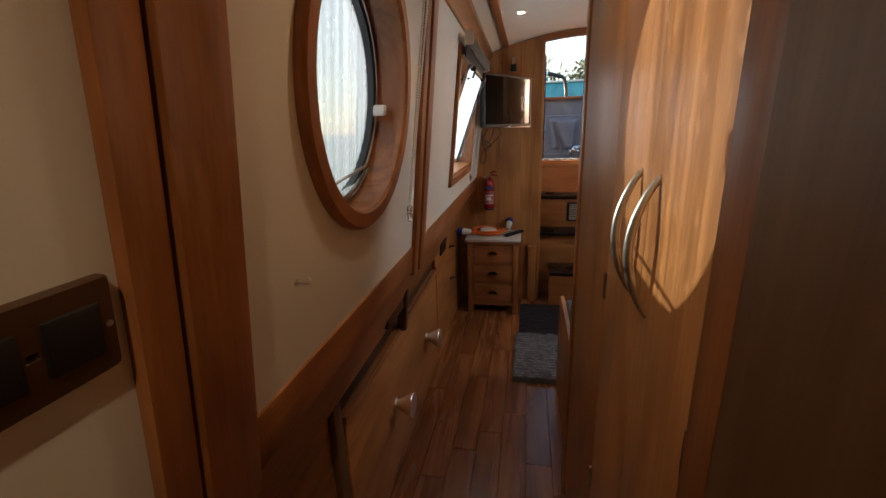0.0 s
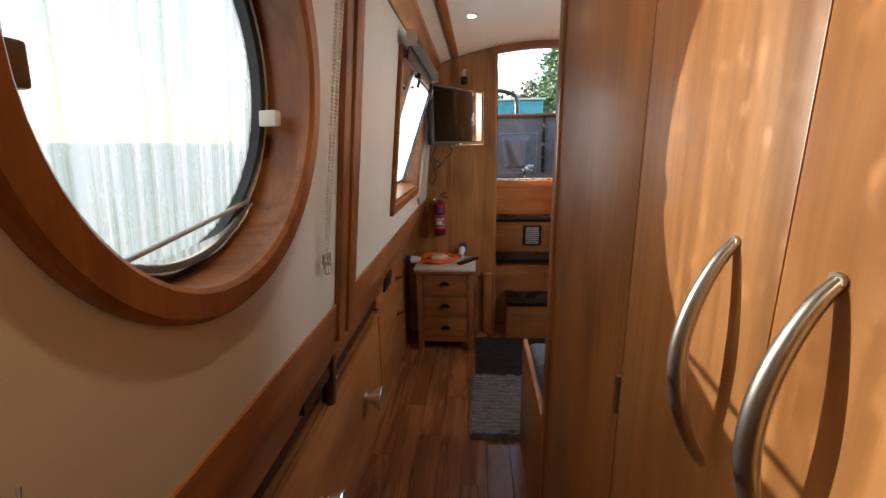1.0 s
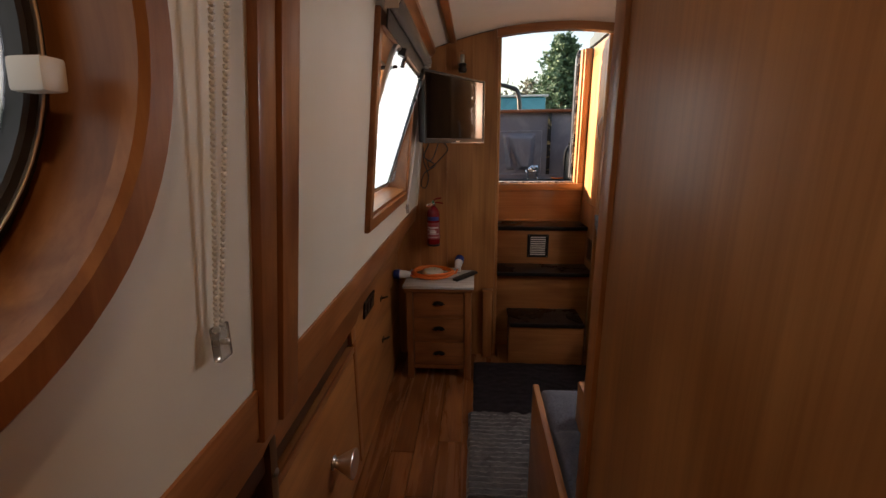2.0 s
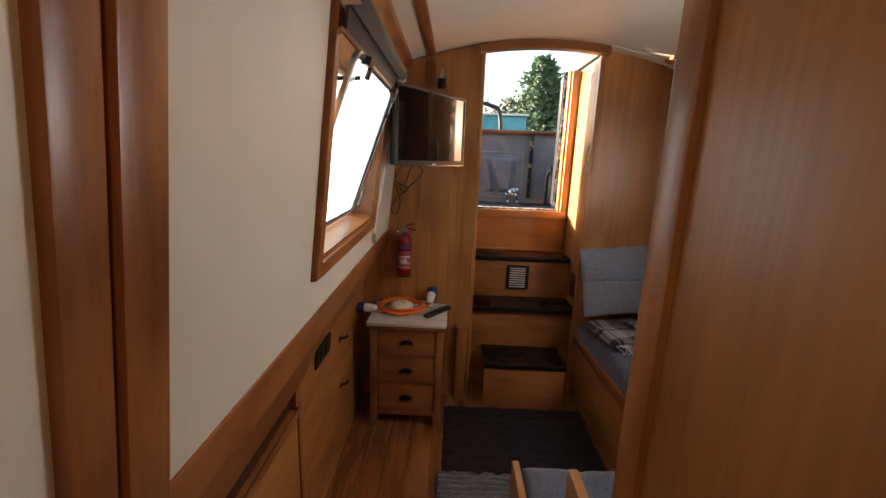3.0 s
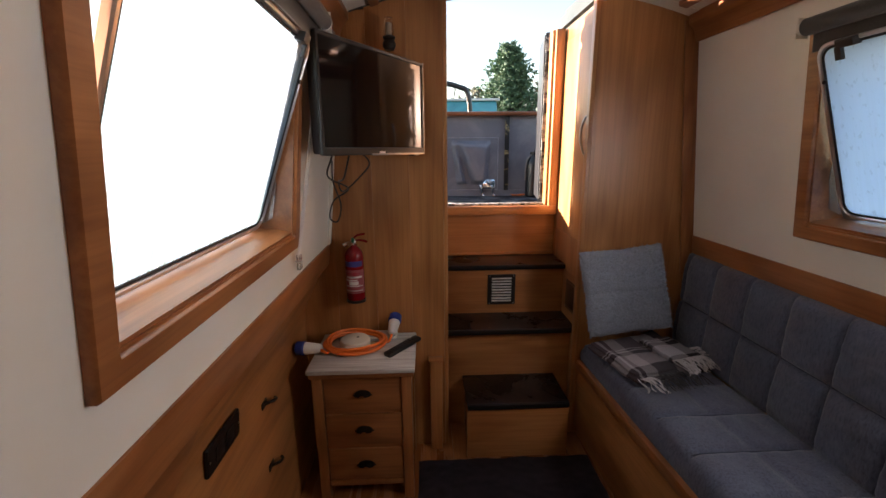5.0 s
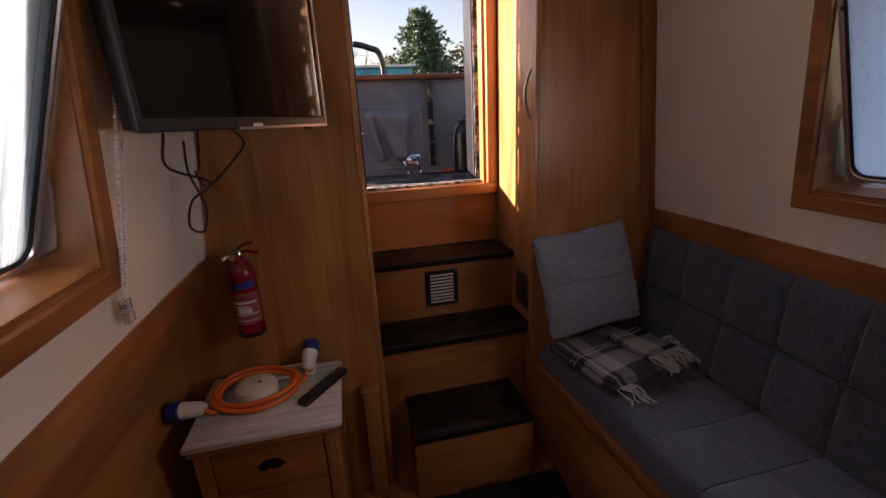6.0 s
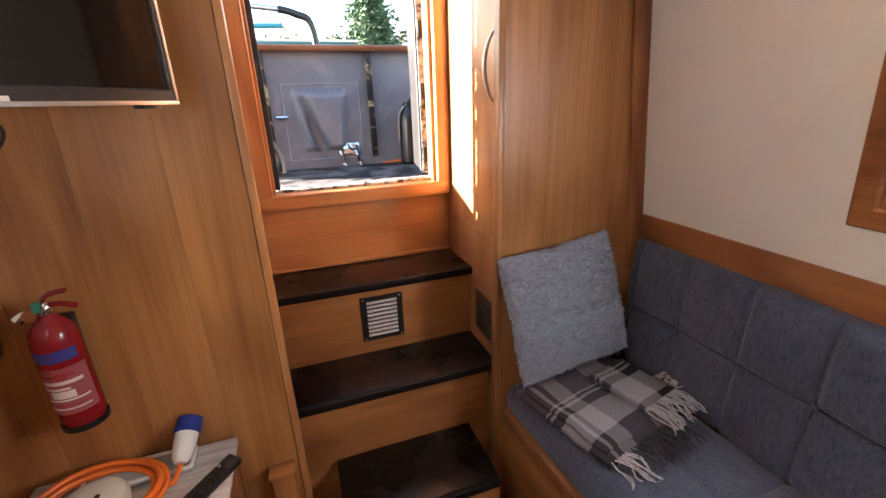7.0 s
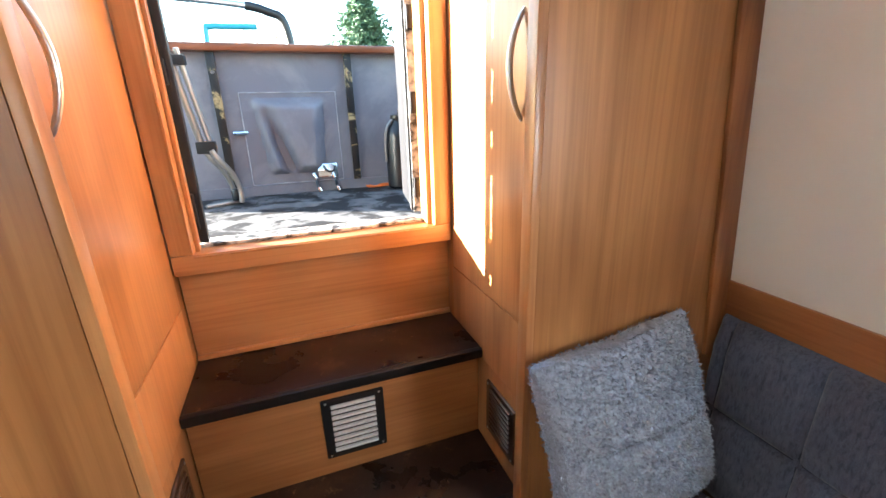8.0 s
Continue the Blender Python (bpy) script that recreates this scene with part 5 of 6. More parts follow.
# ---- fore bulkhead fittings ----
def television():
    t = thing("television", "small flat television with a silver bezel on a wall bracket", "television", (0.27, 2.9, 1.5))
    a, b = Vector((0.092, 2.575, 0)), Vector((0.402, 3.092, 0))
    way = (b - a).normalized()
    out = Vector((way.y, -way.x, 0))
    W, z0, z1 = (b - a).length, 1.503, 1.864
    to = lambda u, v, w: a + way * u + out * w + Vector((0, 0, v))
    part("casing", box(0.004, W - 0.004, z0 + 0.004, z1 - 0.004, -0.045, -0.004, 0.010, None, to), black_plastic, t)
    part("bezel", framed(rrect(0, W, z0, z1, 0.008), rrect(0.014, W - 0.014, z0 + 0.026, z1 - 0.013, 0.002), -0.010, 0.004, to, 0.003), bezel_mat, t, "narrow black bezel")
    # silver trim only where the bezel catches sun: the glint is built in
    part("glint_trim", box(W * 0.4, W + 0.001, z0 - 0.002, z0 + 0.005, 0.002, 0.006, 0.001, None, to), silver, t, "silver trim carrying the glint along the lower edge")
    part("glint_trim", box(W - 0.006, W + 0.001, z0 + 0.005, z1 + 0.001, 0.002, 0.006, 0.001, None, to), silver, t, "silver trim carrying the glint along the side edge")
    part("screen", box(0.012, W - 0.012, z0 + 0.022, z1 - 0.011, -0.006, 0.0, 0, None, to), tv_screen, t, "glossy dark screen", False)
    part("badge", box(W * 0.5 - 0.016, W * 0.5 + 0.016, z0 + 0.005, z0 + 0.012, 0.0055, 0.0075, 0, None, to), label_pale, t)
    part("bracket", tube([to(W * 0.55, (z0 + z1) / 2, -0.04), to(W * 0.55, (z0 + z1) / 2, -0.10), (0.30, Y_LB - 0.01, (z0 + z1) / 2)], 0.016), black_metal, t)
    part("wall_plate", box(0.24, 0.36, Y_LB - 0.012, Y_LB, 1.60, 1.76, 0.003), black_metal, t)
    part("foot", box(W - 0.07, W - 0.03, z0 - 0.008, z0 + 0.002, -0.03, -0.005, 0.002, None, to), black_plastic, t)
    for pts in ([(0.155, 2.80, 1.50), (0.12, 2.88, 1.43), (0.17, 2.98, 1.38), (0.10, 3.04, 1.33), (0.075, 3.06, 1.26), (0.10, 3.08, 1.24), (0.12, 3.07, 1.31), (0.09, 3.09, 1.40), (0.085, 3.12, 1.48)],
                [(0.20, 2.86, 1.50), (0.16, 2.95, 1.42), (0.12, 3.05, 1.40), (0.13, 3.09, 1.36), (0.20, 3.10, 1.42), (0.235, 3.11, 1.47), (0.20, 3.08, 1.52)]):
        part("cable", tube(spline([(a - 0.05, b - 0.15, c) for a, b, c in pts], 46), 0.0032, n=6), black_plastic, t, "dangling black lead")
television()


def extinguisher():
    x, y = 0.078, 3.098
    t = thing("fire_extinguisher", "small red fire extinguisher hung on the bulkhead", "fire extinguisher", (x, y, 0.84))
    body = part("cylinder", turned([(0.036, 0.0), (0.041, 0.006), (0.0415, 0.02), (0.0415, 0.205), (0.038, 0.225), (0.026, 0.243), (0.016, 0.252), (0.014, 0.262)], (x, y, 0.845), "z", 32), red_paint, t, "glossy red cylinder")

    def wrap(z0, z1, a0, a1, r, mat_, nm, lab=""):
        n = 16
        prof = [[(x + rr * math.sin(radians(a0 + (a1 - a0) * k / n)), y - rr * math.cos(radians(a0 + (a1 - a0) * k / n)), z) for rr, z in ((r, z0), (r, z1), (r - 0.0006, z1), (r - 0.0006, z0))] for k in range(n + 1)]
        part(nm, loft(prof, None, True), mat_, body, lab)
    wrap(0.885, 0.995, -75, 75, 0.0420, label_white, "label", "pale printed label")
    wrap(1.010, 1.035, -62, 62, 0.0420, label_blue, "label", "blue label band")
    for z0, z1, a, b, mm in ((0.975, 0.982, -58, 40, label_red), (0.958, 0.966, -50, 55, label_pale), (0.945, 0.950, -60, 20, label_pale), (0.925, 0.942, -32, 28, label_pale), (0.918, 0.922, -60, 60, label_pale), (0.906, 0.909, -55, 50, label_red), (0.897, 0.900, -60, 55, label_pale), (0.968, 0.985, -4, 18, label_red)):
        wrap(z0, z1, a, b, 0.0424, mm, "print_bar")
    part("valve", turned([(0.013, 0), (0.016, 0.004), (0.016, 0.018), (0.010, 0.026)], (x, y, 1.106), "z", 16), chrome, t)
    part("gauge", turned([(0.012, 0), (0.012, 0.012), (0.010, 0.014)], (x - 0.012, y - 0.030, 1.116), "y", 16), chrome, t)
    part("nozzle", tube([(x, y, 1.118), (x - 0.032, y - 0.012, 1.112), (x - 0.040, y - 0.014, 1.104)], [0.008, 0.009, 0.011], n=12), chrome, t)
    part("lever", tube(spline([(x - 0.005, y, 1.128), (x + 0.02, y - 0.012, 1.150), (x + 0.055, y - 0.02, 1.158)], 10), 0.0058, flat=0.6), red_paint, t)
    part("grip", tube(spline([(x + 0.004, y, 1.124), (x + 0.035, y - 0.012, 1.128), (x + 0.065, y - 0.02, 1.122)], 10), 0.0058, flat=0.6), red_paint, t)
    part("pin_tag", box(x - 0.004, x + 0.008, y - 0.03, y - 0.02, 1.120, 1.142, 0.002), material("green_tag", (0.02, 0.16, 0.09), 0.4), t)
    part("bracket", box(x - 0.018, x + 0.018, y + 0.040, Y_LB, 0.86, 1.08, 0.003), black_plastic, t)
    part("bracket_foot", turned([(0.040, -0.010), (0.044, -0.008), (0.044, 0.004), (0.040, 0.004)], (x, y, 0.845), "z", 24), black_plastic, t)
extinguisher()


def wall_lamp():
    x, y = 0.270, 3.105
    t = thing("wall_lamp", "small brass-black wall lamp with a clear glass chimney", "lamp", (x, y, 1.90))
    part("base", turned([(0.018, -0.012), (0.026, 0.0), (0.027, 0.012), (0.020, 0.026), (0.026, 0.032), (0.026, 0.038), (0.014, 0.044)], (x, y, 1.93), "z", 24), iron, t)
    part("chimney", turned([(0.015, 0), (0.021, 0.020), (0.020, 0.035), (0.0165, 0.05), (0.0165, 0.068)], (x, y, 1.971), "z", 24), lamp_glass, t, "clear glass chimney")
    part("candle", turned([(0.008, 0), (0.008, 0.045), (0.002, 0.05)], (x, y, 1.971), "z", 12), offwhite, t)
    part("arm", tube([(x, y, 1.937), (x, Y_LB, 1.937)], 0.006), iron, t)
wall_lamp()


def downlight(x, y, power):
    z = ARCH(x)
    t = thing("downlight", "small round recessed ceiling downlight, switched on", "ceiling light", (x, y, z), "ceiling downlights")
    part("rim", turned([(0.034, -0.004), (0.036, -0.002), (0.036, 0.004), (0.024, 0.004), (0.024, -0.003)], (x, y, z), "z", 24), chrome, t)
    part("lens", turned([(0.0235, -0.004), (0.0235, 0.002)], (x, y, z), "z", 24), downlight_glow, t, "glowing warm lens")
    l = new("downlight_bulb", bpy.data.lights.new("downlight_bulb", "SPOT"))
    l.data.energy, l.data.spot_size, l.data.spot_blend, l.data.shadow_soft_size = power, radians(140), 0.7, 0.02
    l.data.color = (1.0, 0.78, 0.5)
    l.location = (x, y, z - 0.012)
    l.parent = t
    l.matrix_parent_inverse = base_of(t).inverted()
# the two aft downlights are unseen, added to fill the passage with light
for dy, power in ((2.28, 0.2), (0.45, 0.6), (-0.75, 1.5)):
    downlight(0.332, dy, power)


def leaning_board():
    t = thing("hinged_flap", "short wooden stop leaning beside the steps", "wood block", (0.45, 3.10, 0))
    part("block", box(0.415, 0.475, 3.115, Y_LB - 0.001, 0.0, 0.50, 0.006), oak_z, t)
    part("cap", box(0.408, 0.480, 3.108, Y_LB - 0.001, 0.50, 0.512, 0.004), trim_x, t)
leaning_board()


# ---- fore well deck ----
WELL_Z, WELL_Y = 1.128, 4.84
deck = structure("deck", box(-0.25, 1.95, Y_FRONT + 0.05, WELL_Y + 0.03, WELL_Z - 0.04, WELL_Z), deck_mat, "wet blotched grey deck of the fore well")
structure("well_wall", box(-0.25, 1.95, WELL_Y, WELL_Y + 0.02, WELL_Z, 1.787), hull_grey, "grey painted steel wall of the fore well")
structure("well_side_left", box(-0.27, -0.25, Y_FRONT + 0.05, WELL_Y, WELL_Z - 0.04, 1.20), hull_grey, "low grey side of the fore well")
structure("well_side_right", box(1.95, 1.97, Y_FRONT + 0.05, WELL_Y, WELL_Z - 0.04, 1.775), hull_grey, "grey painted side of the fore well")
structure("well_kick", box(-0.25, 1.95, WELL_Y - 0.012, WELL_Y, WELL_Z, WELL_Z + 0.05, 0.003), hull_grey, "low steel skirting of the well wall")
structure("well_rail", box(-0.27, 1.97, WELL_Y - 0.055, WELL_Y + 0.06, 1.787, 1.820, 0.008), rail_y, "red-brown varnished capping rail", True)


pale_edge = blotched("pale_scraped_paint", (0.30, 0.30, 0.33), (0.38, 0.38, 0.41), (0.5, 0.5, 0.52), 14.0, (0.4, 0.6))


def locker_hatch():
    t = thing("locker_hatch", "dented grey steel locker hatch with a bright hasp", "hatch", (0.83, WELL_Y, 1.16))
    to = lambda u, v, w: Vector((u, WELL_Y - w, v))
    x0, x1, z0, z1 = 0.586, 1.022, 1.185, 1.612
    part("frame", framed(rrect(x0 - 0.005, x1 + 0.005, z0 - 0.005, z1 + 0.005, 0.005), rrect(x0, x1, z0, z1, 0.004), 0, 0.008, to, 0.002), pale_edge, t, "pale worn edge of the hatch opening")
    bm = bmesh.new()
    n = 40
    rows = []
    for j in range(n + 1):
        row = []
        for i in range(n + 1):
            u, v = i / n, j / n
            taper = 0.12 * (1 - v)
            bulge = max(0.0, min(1, (u - 0.10 - taper) / 0.10)) * max(0.0, min(1, (0.86 - taper * 0.6 - u) / 0.10)) * max(0.0, min(1, (v - 0.10) / 0.08)) * max(0.0, min(1, (0.94 - v) / 0.10))
            w = 0.004 + 0.055 * bulge ** 0.7 + 0.020 * noise.noise((u * 3, v * 3, 8)) * bulge - 0.085 * math.exp(-((u - 0.24 - 0.30 * max(0, 0.80 - v)) / 0.07) ** 2) * min(1, max(0, 0.95 - v) * 2) * bulge
            row.append(bm.verts.new(to(x0 + (x1 - x0) * u, z0 + (z1 - z0) * v, w)))
        rows.append(row)
    for a, b in zip(rows, rows[1:]):
        for i in range(n):
            bm.faces.new((a[i], a[i + 1], b[i + 1], b[i]))
    part("plate", bm, hull_grey, t, "dented steel plate")
    part("hasp", box(0.895, 0.995, 1.205, 1.270, 0.030, 0.036, 0.004, None, lambda u, v, w: to(u, v, w + (v - 1.20) * -0.35 + 0.02)), chrome, t, "polished steel hasp")
    for xa in (0.875, 0.970):
        part("strap", tube(spline([to(xa, 1.225, 0.040), to(xa + 0.012, 1.195, 0.048), to(xa + 0.018, 1.160, 0.032), to(xa + 0.030, 1.132, 0.036)], 14), 0.017, n=10, flat=0.4), chrome, t, "polished steel strap")
    part("padlock", tube(spline([to(0.925, 1.262, 0.042), to(0.94, 1.238, 0.052), to(0.97, 1.233, 0.052), to(0.985, 1.255, 0.042)], 14), 0.005), black_metal, t)
    part("bolt", tube([to(0.535, 1.435, 0.02), to(0.60, 1.435, 0.02)], 0.010), chrome, t)
locker_hatch()


def well_post(x, lean):
    t = thing("stanchion", "black steel stanchion with painted-in gold reflections against the well wall", "post", (x, WELL_Y, WELL_Z), "well stanchions")
    part("bar", box(-0.018, 0.018, WELL_Y - 0.030, WELL_Y - 0.012, WELL_Z + 0.051, 1.786, 0.003, None, lambda a, b, c: Vector((x + a + lean * (c - WELL_Z), b, c))), glint_post, t)
    part("bolt", tube([(x, WELL_Y - 0.034, 1.70), (x, WELL_Y - 0.028, 1.70)], 0.008), chrome, t)
well_post(0.495, 0.0)
well_post(1.095, 0.0)


def black_canister():
    t = thing("canister", "black plastic canister with a grab handle on the deck", "canister", (1.310, 4.74, WELL_Z))
    part("body", turned([(0.058, 0), (0.066, 0.010), (0.067, 0.26), (0.058, 0.30), (0.034, 0.325), (0.030, 0.34)], (1.310, 4.74, WELL_Z + 0.001), "z", 24), black_plastic, t)
    part("cap", turned([(0.034, 0), (0.036, 0.006), (0.034, 0.024), (0.022, 0.028)], (1.310, 4.74, WELL_Z + 0.342), "z", 20), black_plastic, t)
    part("handle", tube(spline([(1.310, 4.73, WELL_Z + 0.36), (1.335, 4.72, WELL_Z + 0.40), (1.365, 4.72, WELL_Z + 0.37), (1.35, 4.73, WELL_Z + 0.33)], 16), 0.008), black_metal, t)
    part("pipe", tube(spline([(1.235, 4.72, WELL_Z + 0.14), (1.235, 4.71, WELL_Z + 0.24), (1.248, 4.715, WELL_Z + 0.31), (1.280, 4.73, WELL_Z + 0.345)], 18), 0.007), silver, t)
black_canister()


def bicycle_frame():
    """A folded silver tube stand leaning on the side of the well."""
    t = thing("folding_stand", "folded silver tube stand leaning in the fore well", "folding stand", (0.48, 4.60, WELL_Z))
    part("leg", tube([(0.425, 4.62, WELL_Z + 0.27), (0.385, 4.52, 1.76)], 0.014, n=12), silver, t)
    part("leg", tube([(0.460, 4.62, WELL_Z + 0.27), (0.420, 4.52, 1.76)], 0.010, n=12), brushed, t)
    part("clamp", box(0.405, 0.48, 4.595, 4.645, WELL_Z + 0.235, WELL_Z + 0.285, 0.006), black_plastic, t)
    part("clamp", box(0.37, 0.445, 4.495, 4.545, 1.70, 1.735, 0.006), black_plastic, t)
    for dx, dy in ((0, 0), (0.035, -0.05)):
        part("bow", tube(spline([(0.43 + dx, 4.62 + dy, WELL_Z + 0.25), (0.45 + dx, 4.63 + dy, WELL_Z + 0.21), (0.485 + dx, 4.66 + dy, WELL_Z + 0.15), (0.505 + dx, 4.68 + dy, WELL_Z + 0.08), (0.505 + dx, 4.68 + dy, WELL_Z + 0.012)], 24), 0.011, n=10), silver, t)
    part("foot_bar", tube([(0.40, 4.60, WELL_Z + 0.011), (0.54, 4.69, WELL_Z + 0.011)], 0.010, n=10), silver, t)
    part("hub", turned([(0.02, 0), (0.022, 0.004), (0.022, 0.04), (0.018, 0.05)], (0.52, 4.66, WELL_Z + 0.02), "z", 16), black_plastic, t)
bicycle_frame()


def rope():
    t = thing("rope_end", "short orange rope end on the deck", "rope", (1.19, 4.78, WELL_Z))
    rnd = random.Random(9)
    for k in range(3):
        pts = [(1.14 + 0.04 * q + rnd.uniform(-0.015, 0.015), 4.775 + rnd.uniform(-0.03, 0.02), WELL_Z + 0.008 + rnd.uniform(0, 0.014)) for q in range(4)]
        part("strand", tube(spline(pts, 16), 0.005, n=6), cable_orange, t)
rope()


def leaf_door(name, corner, way, thick, edge_mat, label):
    """An outward opened steel door leaf from its hinge corner along way."""
    corner, way, thick = Vector(corner), Vector(way), Vector(thick)
    t = thing(name, label, "door", corner, "open entry doors")
    to = lambda u, w, z: corner + way * u + thick * w + Vector((0, 0, z))
    part("leaf", box(0.006, 0.34, 0, 0.028, 0.006, 0.96, 0.004, None, to), black_metal, t)
    part("edge", box(0.0, 0.006, 0.001, 0.027, 0.006, 0.96, 0.001, None, to), edge_mat, t, "scuffed door edge")
    part("seal", box(0.01, 0.05, -0.006, 0.0, 0.01, 0.95, 0.002, None, to), rubber, t)
    for z in (0.055, 0.30, 0.52, 0.80):
        part("hinge", box(-0.020, 0.0, 0.004, 0.024, z, z + 0.06, 0.003, None, to), black_metal, t, "black door hinge")
leaf_door("door_leaf", (1.108, Y_FRONT + 0.080, SILL), (0.16, 0.987, 0), (0.987, -0.16, 0), worn_edge, "open steel entry door with a scuffed edge")
leaf_door("door_leaf", (0.40, Y_FRONT + 0.053, SILL), (-1, 0, 0), (0, 0.6, 0), black_metal, "open black steel entry door folded back")
# runners out of view, added beside the hatch; the left one blocks low sun
for nm, xa, xb in (("hatch_coaming_left", 0.43, X_REC_L - 0.02), ("hatch_coaming_right", X_REC_R + 0.02, 1.24)):
    structure(nm, box(xa, xb, Y_RB + 0.032, Y_FRONT + 0.06, 2.09, 2.27, 0.004), steel_out, "added steel runner beside the open roof hatch, out of view")
structure("foredeck", box(-0.27, 1.97, WELL_Y + 0.02, 7.2, -0.36, 1.56), steel_out, "dark painted foredeck of the boat")


# ---- outside ----
def sky_panel(name, y, z, width, height, power, colour):
    """Open sky's light in the opening of a side window."""
    l = new(name, bpy.data.lights.new(name, "AREA"))
    l.data.shape, l.data.size, l.data.size_y = "RECTANGLE", width, height
    l.data.energy, l.data.color = power, colour
    l.matrix_world = look((RX(z) + 0.012, y, z), (RX(z) - 1, y, z))
sky_panel("window_daylight", 1.98, 1.555, 0.36, 0.54, 1.15, (1.0, 0.97, 0.93))


def hoop_rail():
    t = thing("hoop_rail", "bent chrome and black grab rail on the fore deck", "grab rail", (0.5, 6.0, 1.7))
    pts = spline([(-1.0, 5.8, 1.56), (-1.0, 5.8, 2.16), (-0.9, 5.8, 2.24), (-0.2, 5.8, 2.22), (0.50, 5.8, 2.19), (0.76, 5.8, 2.15), (0.87, 5.8, 2.05), (0.90, 5.8, 1.56)], 80)
    part("chrome_tube", tube(pts[:52], 0.020, n=12), chrome, t)
    part("sleeve", tube(pts[50:], 0.026, n=12), black_plastic, t, "black foam sleeve")
hoop_rail()


def teal_tiller():
    t = thing("teal_rail", "teal painted bent tube above the fore deck", "rail", (0.2, 6.6, 1.8))
    part("tube", tube(spline([(0.29, 6.6, 1.56), (0.29, 6.6, 2.12), (0.33, 6.6, 2.185), (0.45, 6.6, 2.19), (0.67, 6.6, 2.195)], 40), 0.022, n=10), teal, t)
teal_tiller()


def neighbour_boat():
    t = thing("moored_boat", "teal moored boat with a pale roof edge beyond the bow", "boat", (0.8, 9.0, 0.6))
    part("hull", box(-1.4, 1.9, 8.2, 14.0, -0.36, 1.7, 0.05), steel_out, t)
    part("cabin", box(-1.1, 1.62, 8.5, 13.8, 1.7, 2.30, 0.03), teal, t)
    part("roof", box(-1.12, 1.66, 8.45, 13.85, 2.30, 2.335, 0.012), label_pale, t)
    for k in range(2):
        part("window", box(-0.9 + k * 1.0, -0.3 + k * 1.0, 8.488, 8.498, 1.9, 2.2, 0.003), tv_screen, t)
neighbour_boat()


def side_boat():
    t = thing("moored_boat", "blue and cream moored boat lying alongside", "boat", (-4.5, 2.0, 0.4))
    part("hull", box(-5.6, -3.5, -4.0, 8.0, -0.36, 0.95, 0.05), steel_out, t)
    part("cabin", box(-5.3, -3.8, -2.5, 7.0, 0.95, 1.55, 0.03), material("faded_blue_paint", (0.05, 0.13, 0.30), 0.4), t)
    part("roof", box(-5.35, -3.75, -2.55, 7.05, 1.55, 1.60, 0.01), label_pale, t)
side_boat()

def ground_sheet():
    bm = bmesh.new()
    n = 40
    rows = []
    for j in range(n + 1):
        rows.append([bm.verts.new(((i / n - 0.5) * 600, (j / n - 0.5) * 600, -0.35)) for i in range(n + 1)])
    for a, b in zip(rows, rows[1:]):
        for i in range(n):
            bm.faces.new((a[i], a[i + 1], b[i + 1], b[i]))
    return bm
structure("ground", ground_sheet(), grass_mat, "winter grass and mud around the mooring")


def leaf_tuft(bm, p, size, rnd, n=5):
    for _ in range(n):
        d = Vector((rnd.gauss(0, 1), rnd.gauss(0, 1), rnd.gauss(0.35, 0.7))).normalized()
        s = d.orthogonal().normalized()
        s = (Matrix.Rotation(rnd.uniform(0, 6.28), 3, d) @ s) * size * rnd.uniform(0.25, 0.45)
        a = p + d * size * rnd.uniform(0, 0.4)
        b = a + d * size * rnd.uniform(0.6, 1.2)
        vs = [bm.verts.new(q) for q in (a - s, a + s, b + s * 0.3, b - s * 0.3)]
        bm.faces.new(vs)


def conifer(x, y, z0, h, r, seed, label):
    t = thing("conifer_tree", label, "tree", (x, y, z0))
    rnd = random.Random(seed)
    part("trunk", tube([(x, y, z0), (x + 0.1, y, z0 + h * 0.5), (x, y, z0 + h * 0.96)], [0.03 * h, 0.02 * h, 0.004 * h], n=8), bark, t)
    bm, limbs = bmesh.new(), bmesh.new()
    for k in range(330):
        q = rnd.random() ** 0.8
        zz = z0 + h * (0.10 + 0.88 * q)
        rr = r * min(1.0, (1 - q) ** 0.55 * 1.25 + 0.03) * rnd.uniform(0.55, 1.18)
        a = rnd.uniform(0, 6.28)
        tip = Vector((x + rr * math.cos(a), y + rr * math.sin(a), zz + rr * rnd.uniform(0.1, 0.55)))
        tube([(x, y, zz - 0.15 * rr), tip], [0.008 * h * (1 - q) + 0.01, 0.006], limbs, 4, False)
        for f in range(13):
            w = 0.30 + 0.70 * f / 12
            p = Vector((x, y, zz - 0.15 * rr)).lerp(tip, w) + Vector((rnd.gauss(0, 0.09), rnd.gauss(0, 0.09), rnd.gauss(0, 0.09))) * r
            leaf_tuft(bm, p, 0.020 * h, rnd, 9)
    part("limbs", limbs, bark, t)
    part("crown", bm, needles, t)
conifer(6.55, 33.0, -0.36, 8.9, 2.35, 3, "dense dark green conifer standing beyond the mooring")


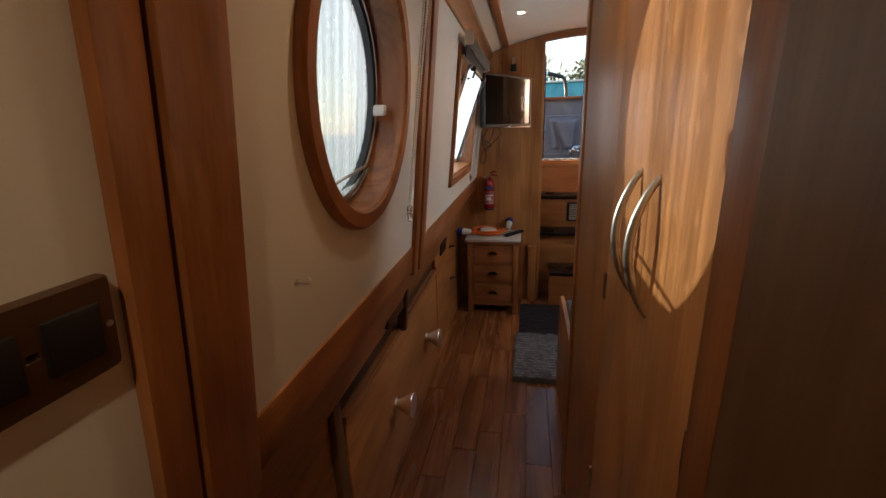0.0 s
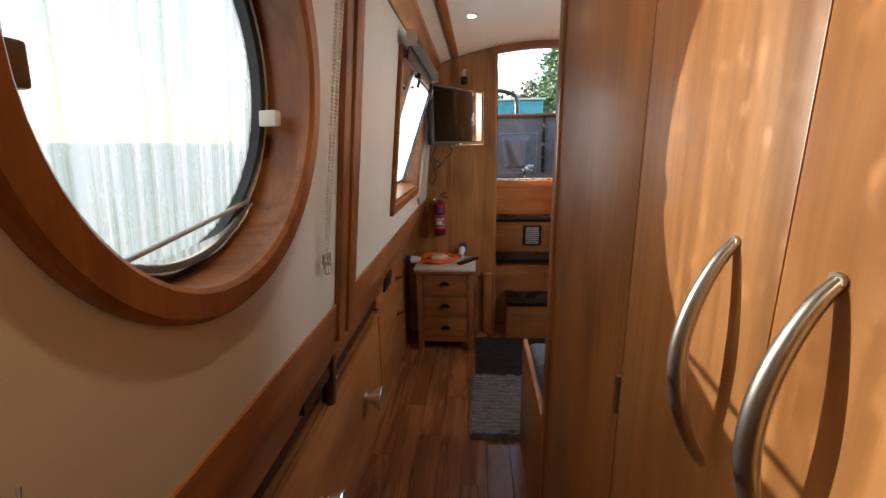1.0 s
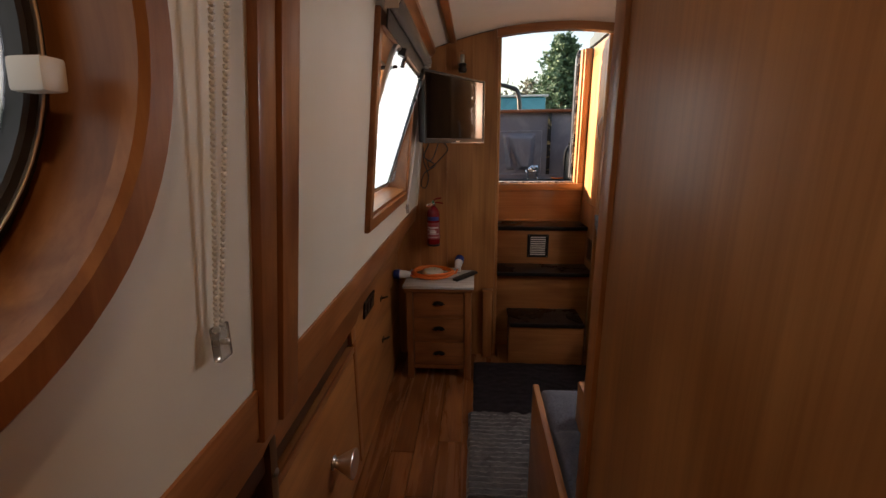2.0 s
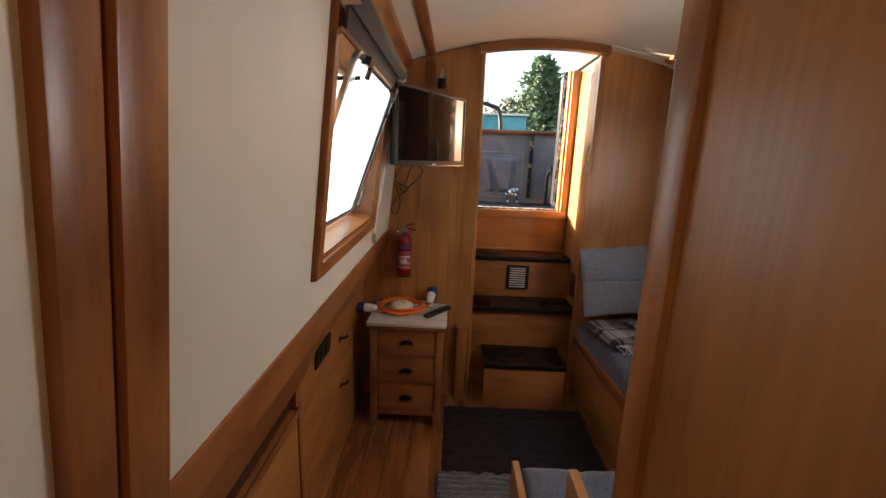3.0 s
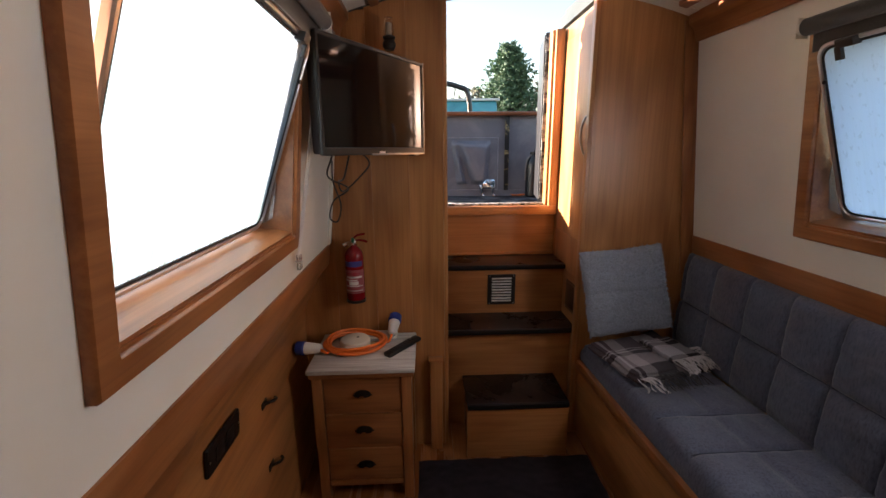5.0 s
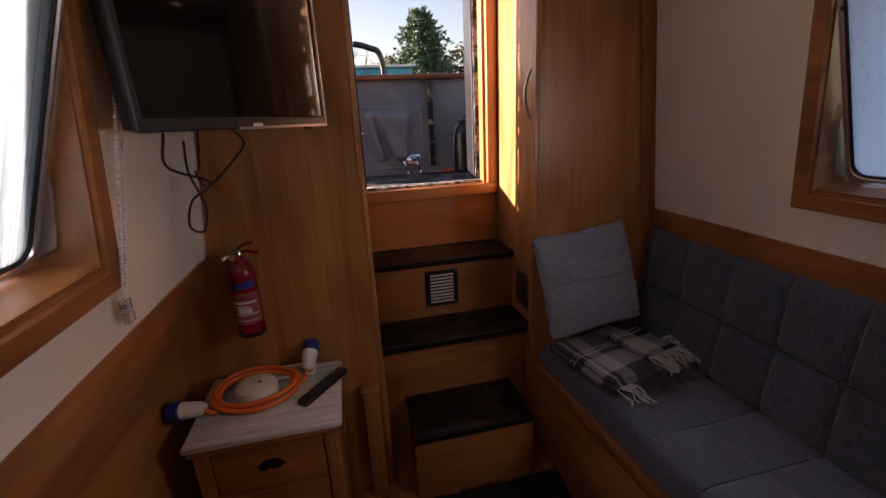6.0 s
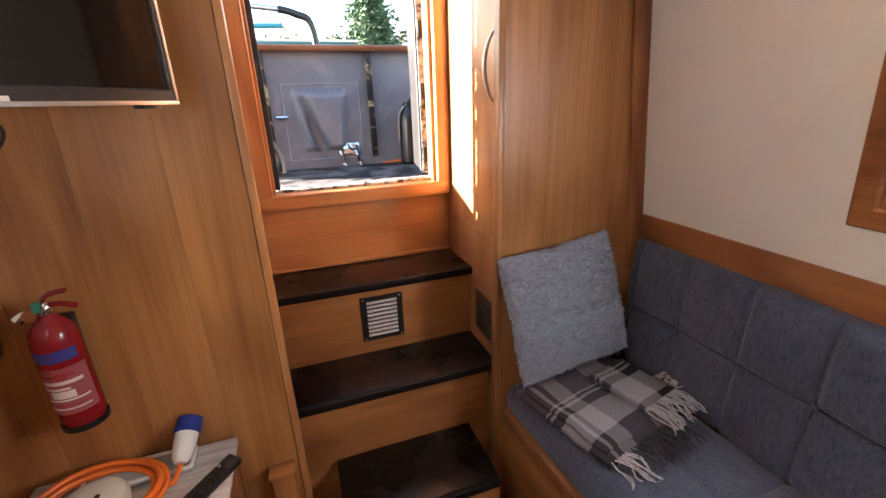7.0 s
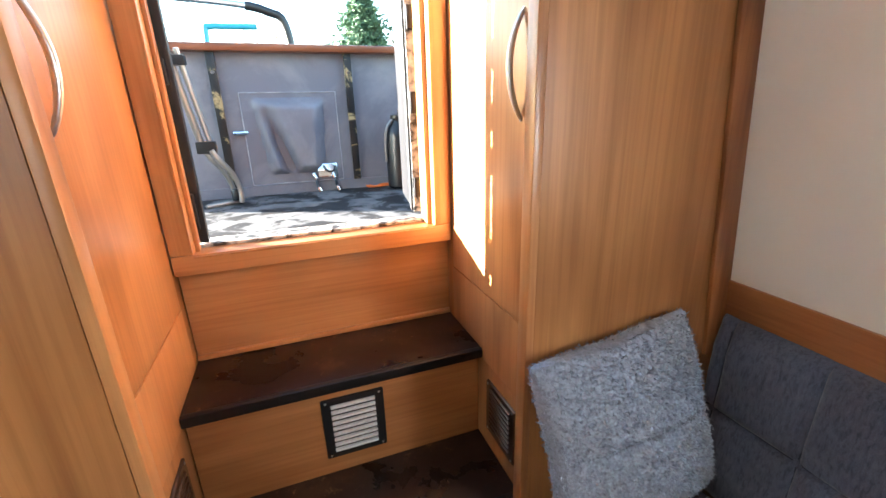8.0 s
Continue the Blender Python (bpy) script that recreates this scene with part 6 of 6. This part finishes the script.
def bare_tree(x, y, z0, h, seed):
    t = thing("bare_tree", "bare winter tree with fine twigs", "tree", (x, y, z0), "bare trees")
    rnd = random.Random(seed)
    bm, tw = bmesh.new(), bmesh.new()
    def grow(p, d, l, r, depth):
        q = p + d * l
        tube([p, p.lerp(q, 0.5) + Vector((rnd.gauss(0, 0.03), rnd.gauss(0, 0.03), 0)) * l, q], [r, r * 0.8, r * 0.6], bm if depth > 1 else tw, 5 if depth > 1 else 3, False)
        if depth:
            for _ in range(3 if depth > 1 else 4):
                e = (d + Vector((rnd.gauss(0, 0.42), rnd.gauss(0, 0.42), rnd.gauss(0.1, 0.3)))).normalized()
                grow(p.lerp(q, rnd.uniform(0.5, 1.0)), e, l * rnd.uniform(0.6, 0.85), r * 0.55, depth - 1)
    grow(Vector((x, y, z0)), Vector((0, 0, 1)), h * 0.36, 0.018 * h, 4)
    part("trunk", bm, bark, t)
    tagged(part("twigs", tw, bark, t), kind="stuff")
for k, (x, y, h) in enumerate(((-1.0, 40.0, 10.5), (2.2, 44.0, 11.0), (-6.0, 42.0, 10.0), (4.6, 40.0, 9.0), (-12.0, 30.0, 9.0), (-16.0, 14.0, 9.0), (-15.0, 3.0, 8.0))):
    bare_tree(x, y, -0.3, h, 20 + k)


def hedge(name, x0, y0, x1, y1, h, seed, label, n=2600):
    rnd = random.Random(seed)
    bm = bmesh.new()
    for _ in range(n):
        q = rnd.random()
        top = h * (0.75 + 0.45 * noise.noise((q * 11, seed, 0.5)))
        p = Vector((x0 + (x1 - x0) * q + rnd.gauss(0, 0.5), y0 + (y1 - y0) * q + rnd.gauss(0, 0.5), -0.3 + top * rnd.random() ** 0.7))
        leaf_tuft(bm, p, 0.26, rnd, 4)
    return solo(name, bm, scrub, label, "hedge", "", "stuff", False)
hedge("hedge", -9.0, -14.0, -11.0, 26.0, 1.7, 5, "rough winter hedge along the bank", 4200)
hedge("hedge", -14.0, 38.0, 16.0, 37.0, 7.4, 6, "rough winter scrub beyond the mooring", 7000)
hedge("hedge", 16.0, -20.0, 17.0, 30.0, 2.2, 7, "rough winter hedge on the far bank", 2600)


# ---- floor boards ----
PLANK_W = 0.118
rnd = random.Random(12)
x = LOW_L
while x < 1.20:
    y = Y_BACK + rnd.uniform(-0.7, -0.1)
    while y < 3.70:
        L = rnd.choice((0.62, 0.84, 1.08))
        a, b = max(y, Y_BACK), min(y + L, 3.70)
        if b - a > 0.05:
            part("plank", box(x + 0.0006, min(x + PLANK_W, 1.24) - 0.0006, a + 0.0006, b - 0.0006, -0.013, 0.0 - rnd.uniform(0, 0.0006), 0.0015, seg=1), plank_mat, floor, "", False)
        y += L
    x += PLANK_W
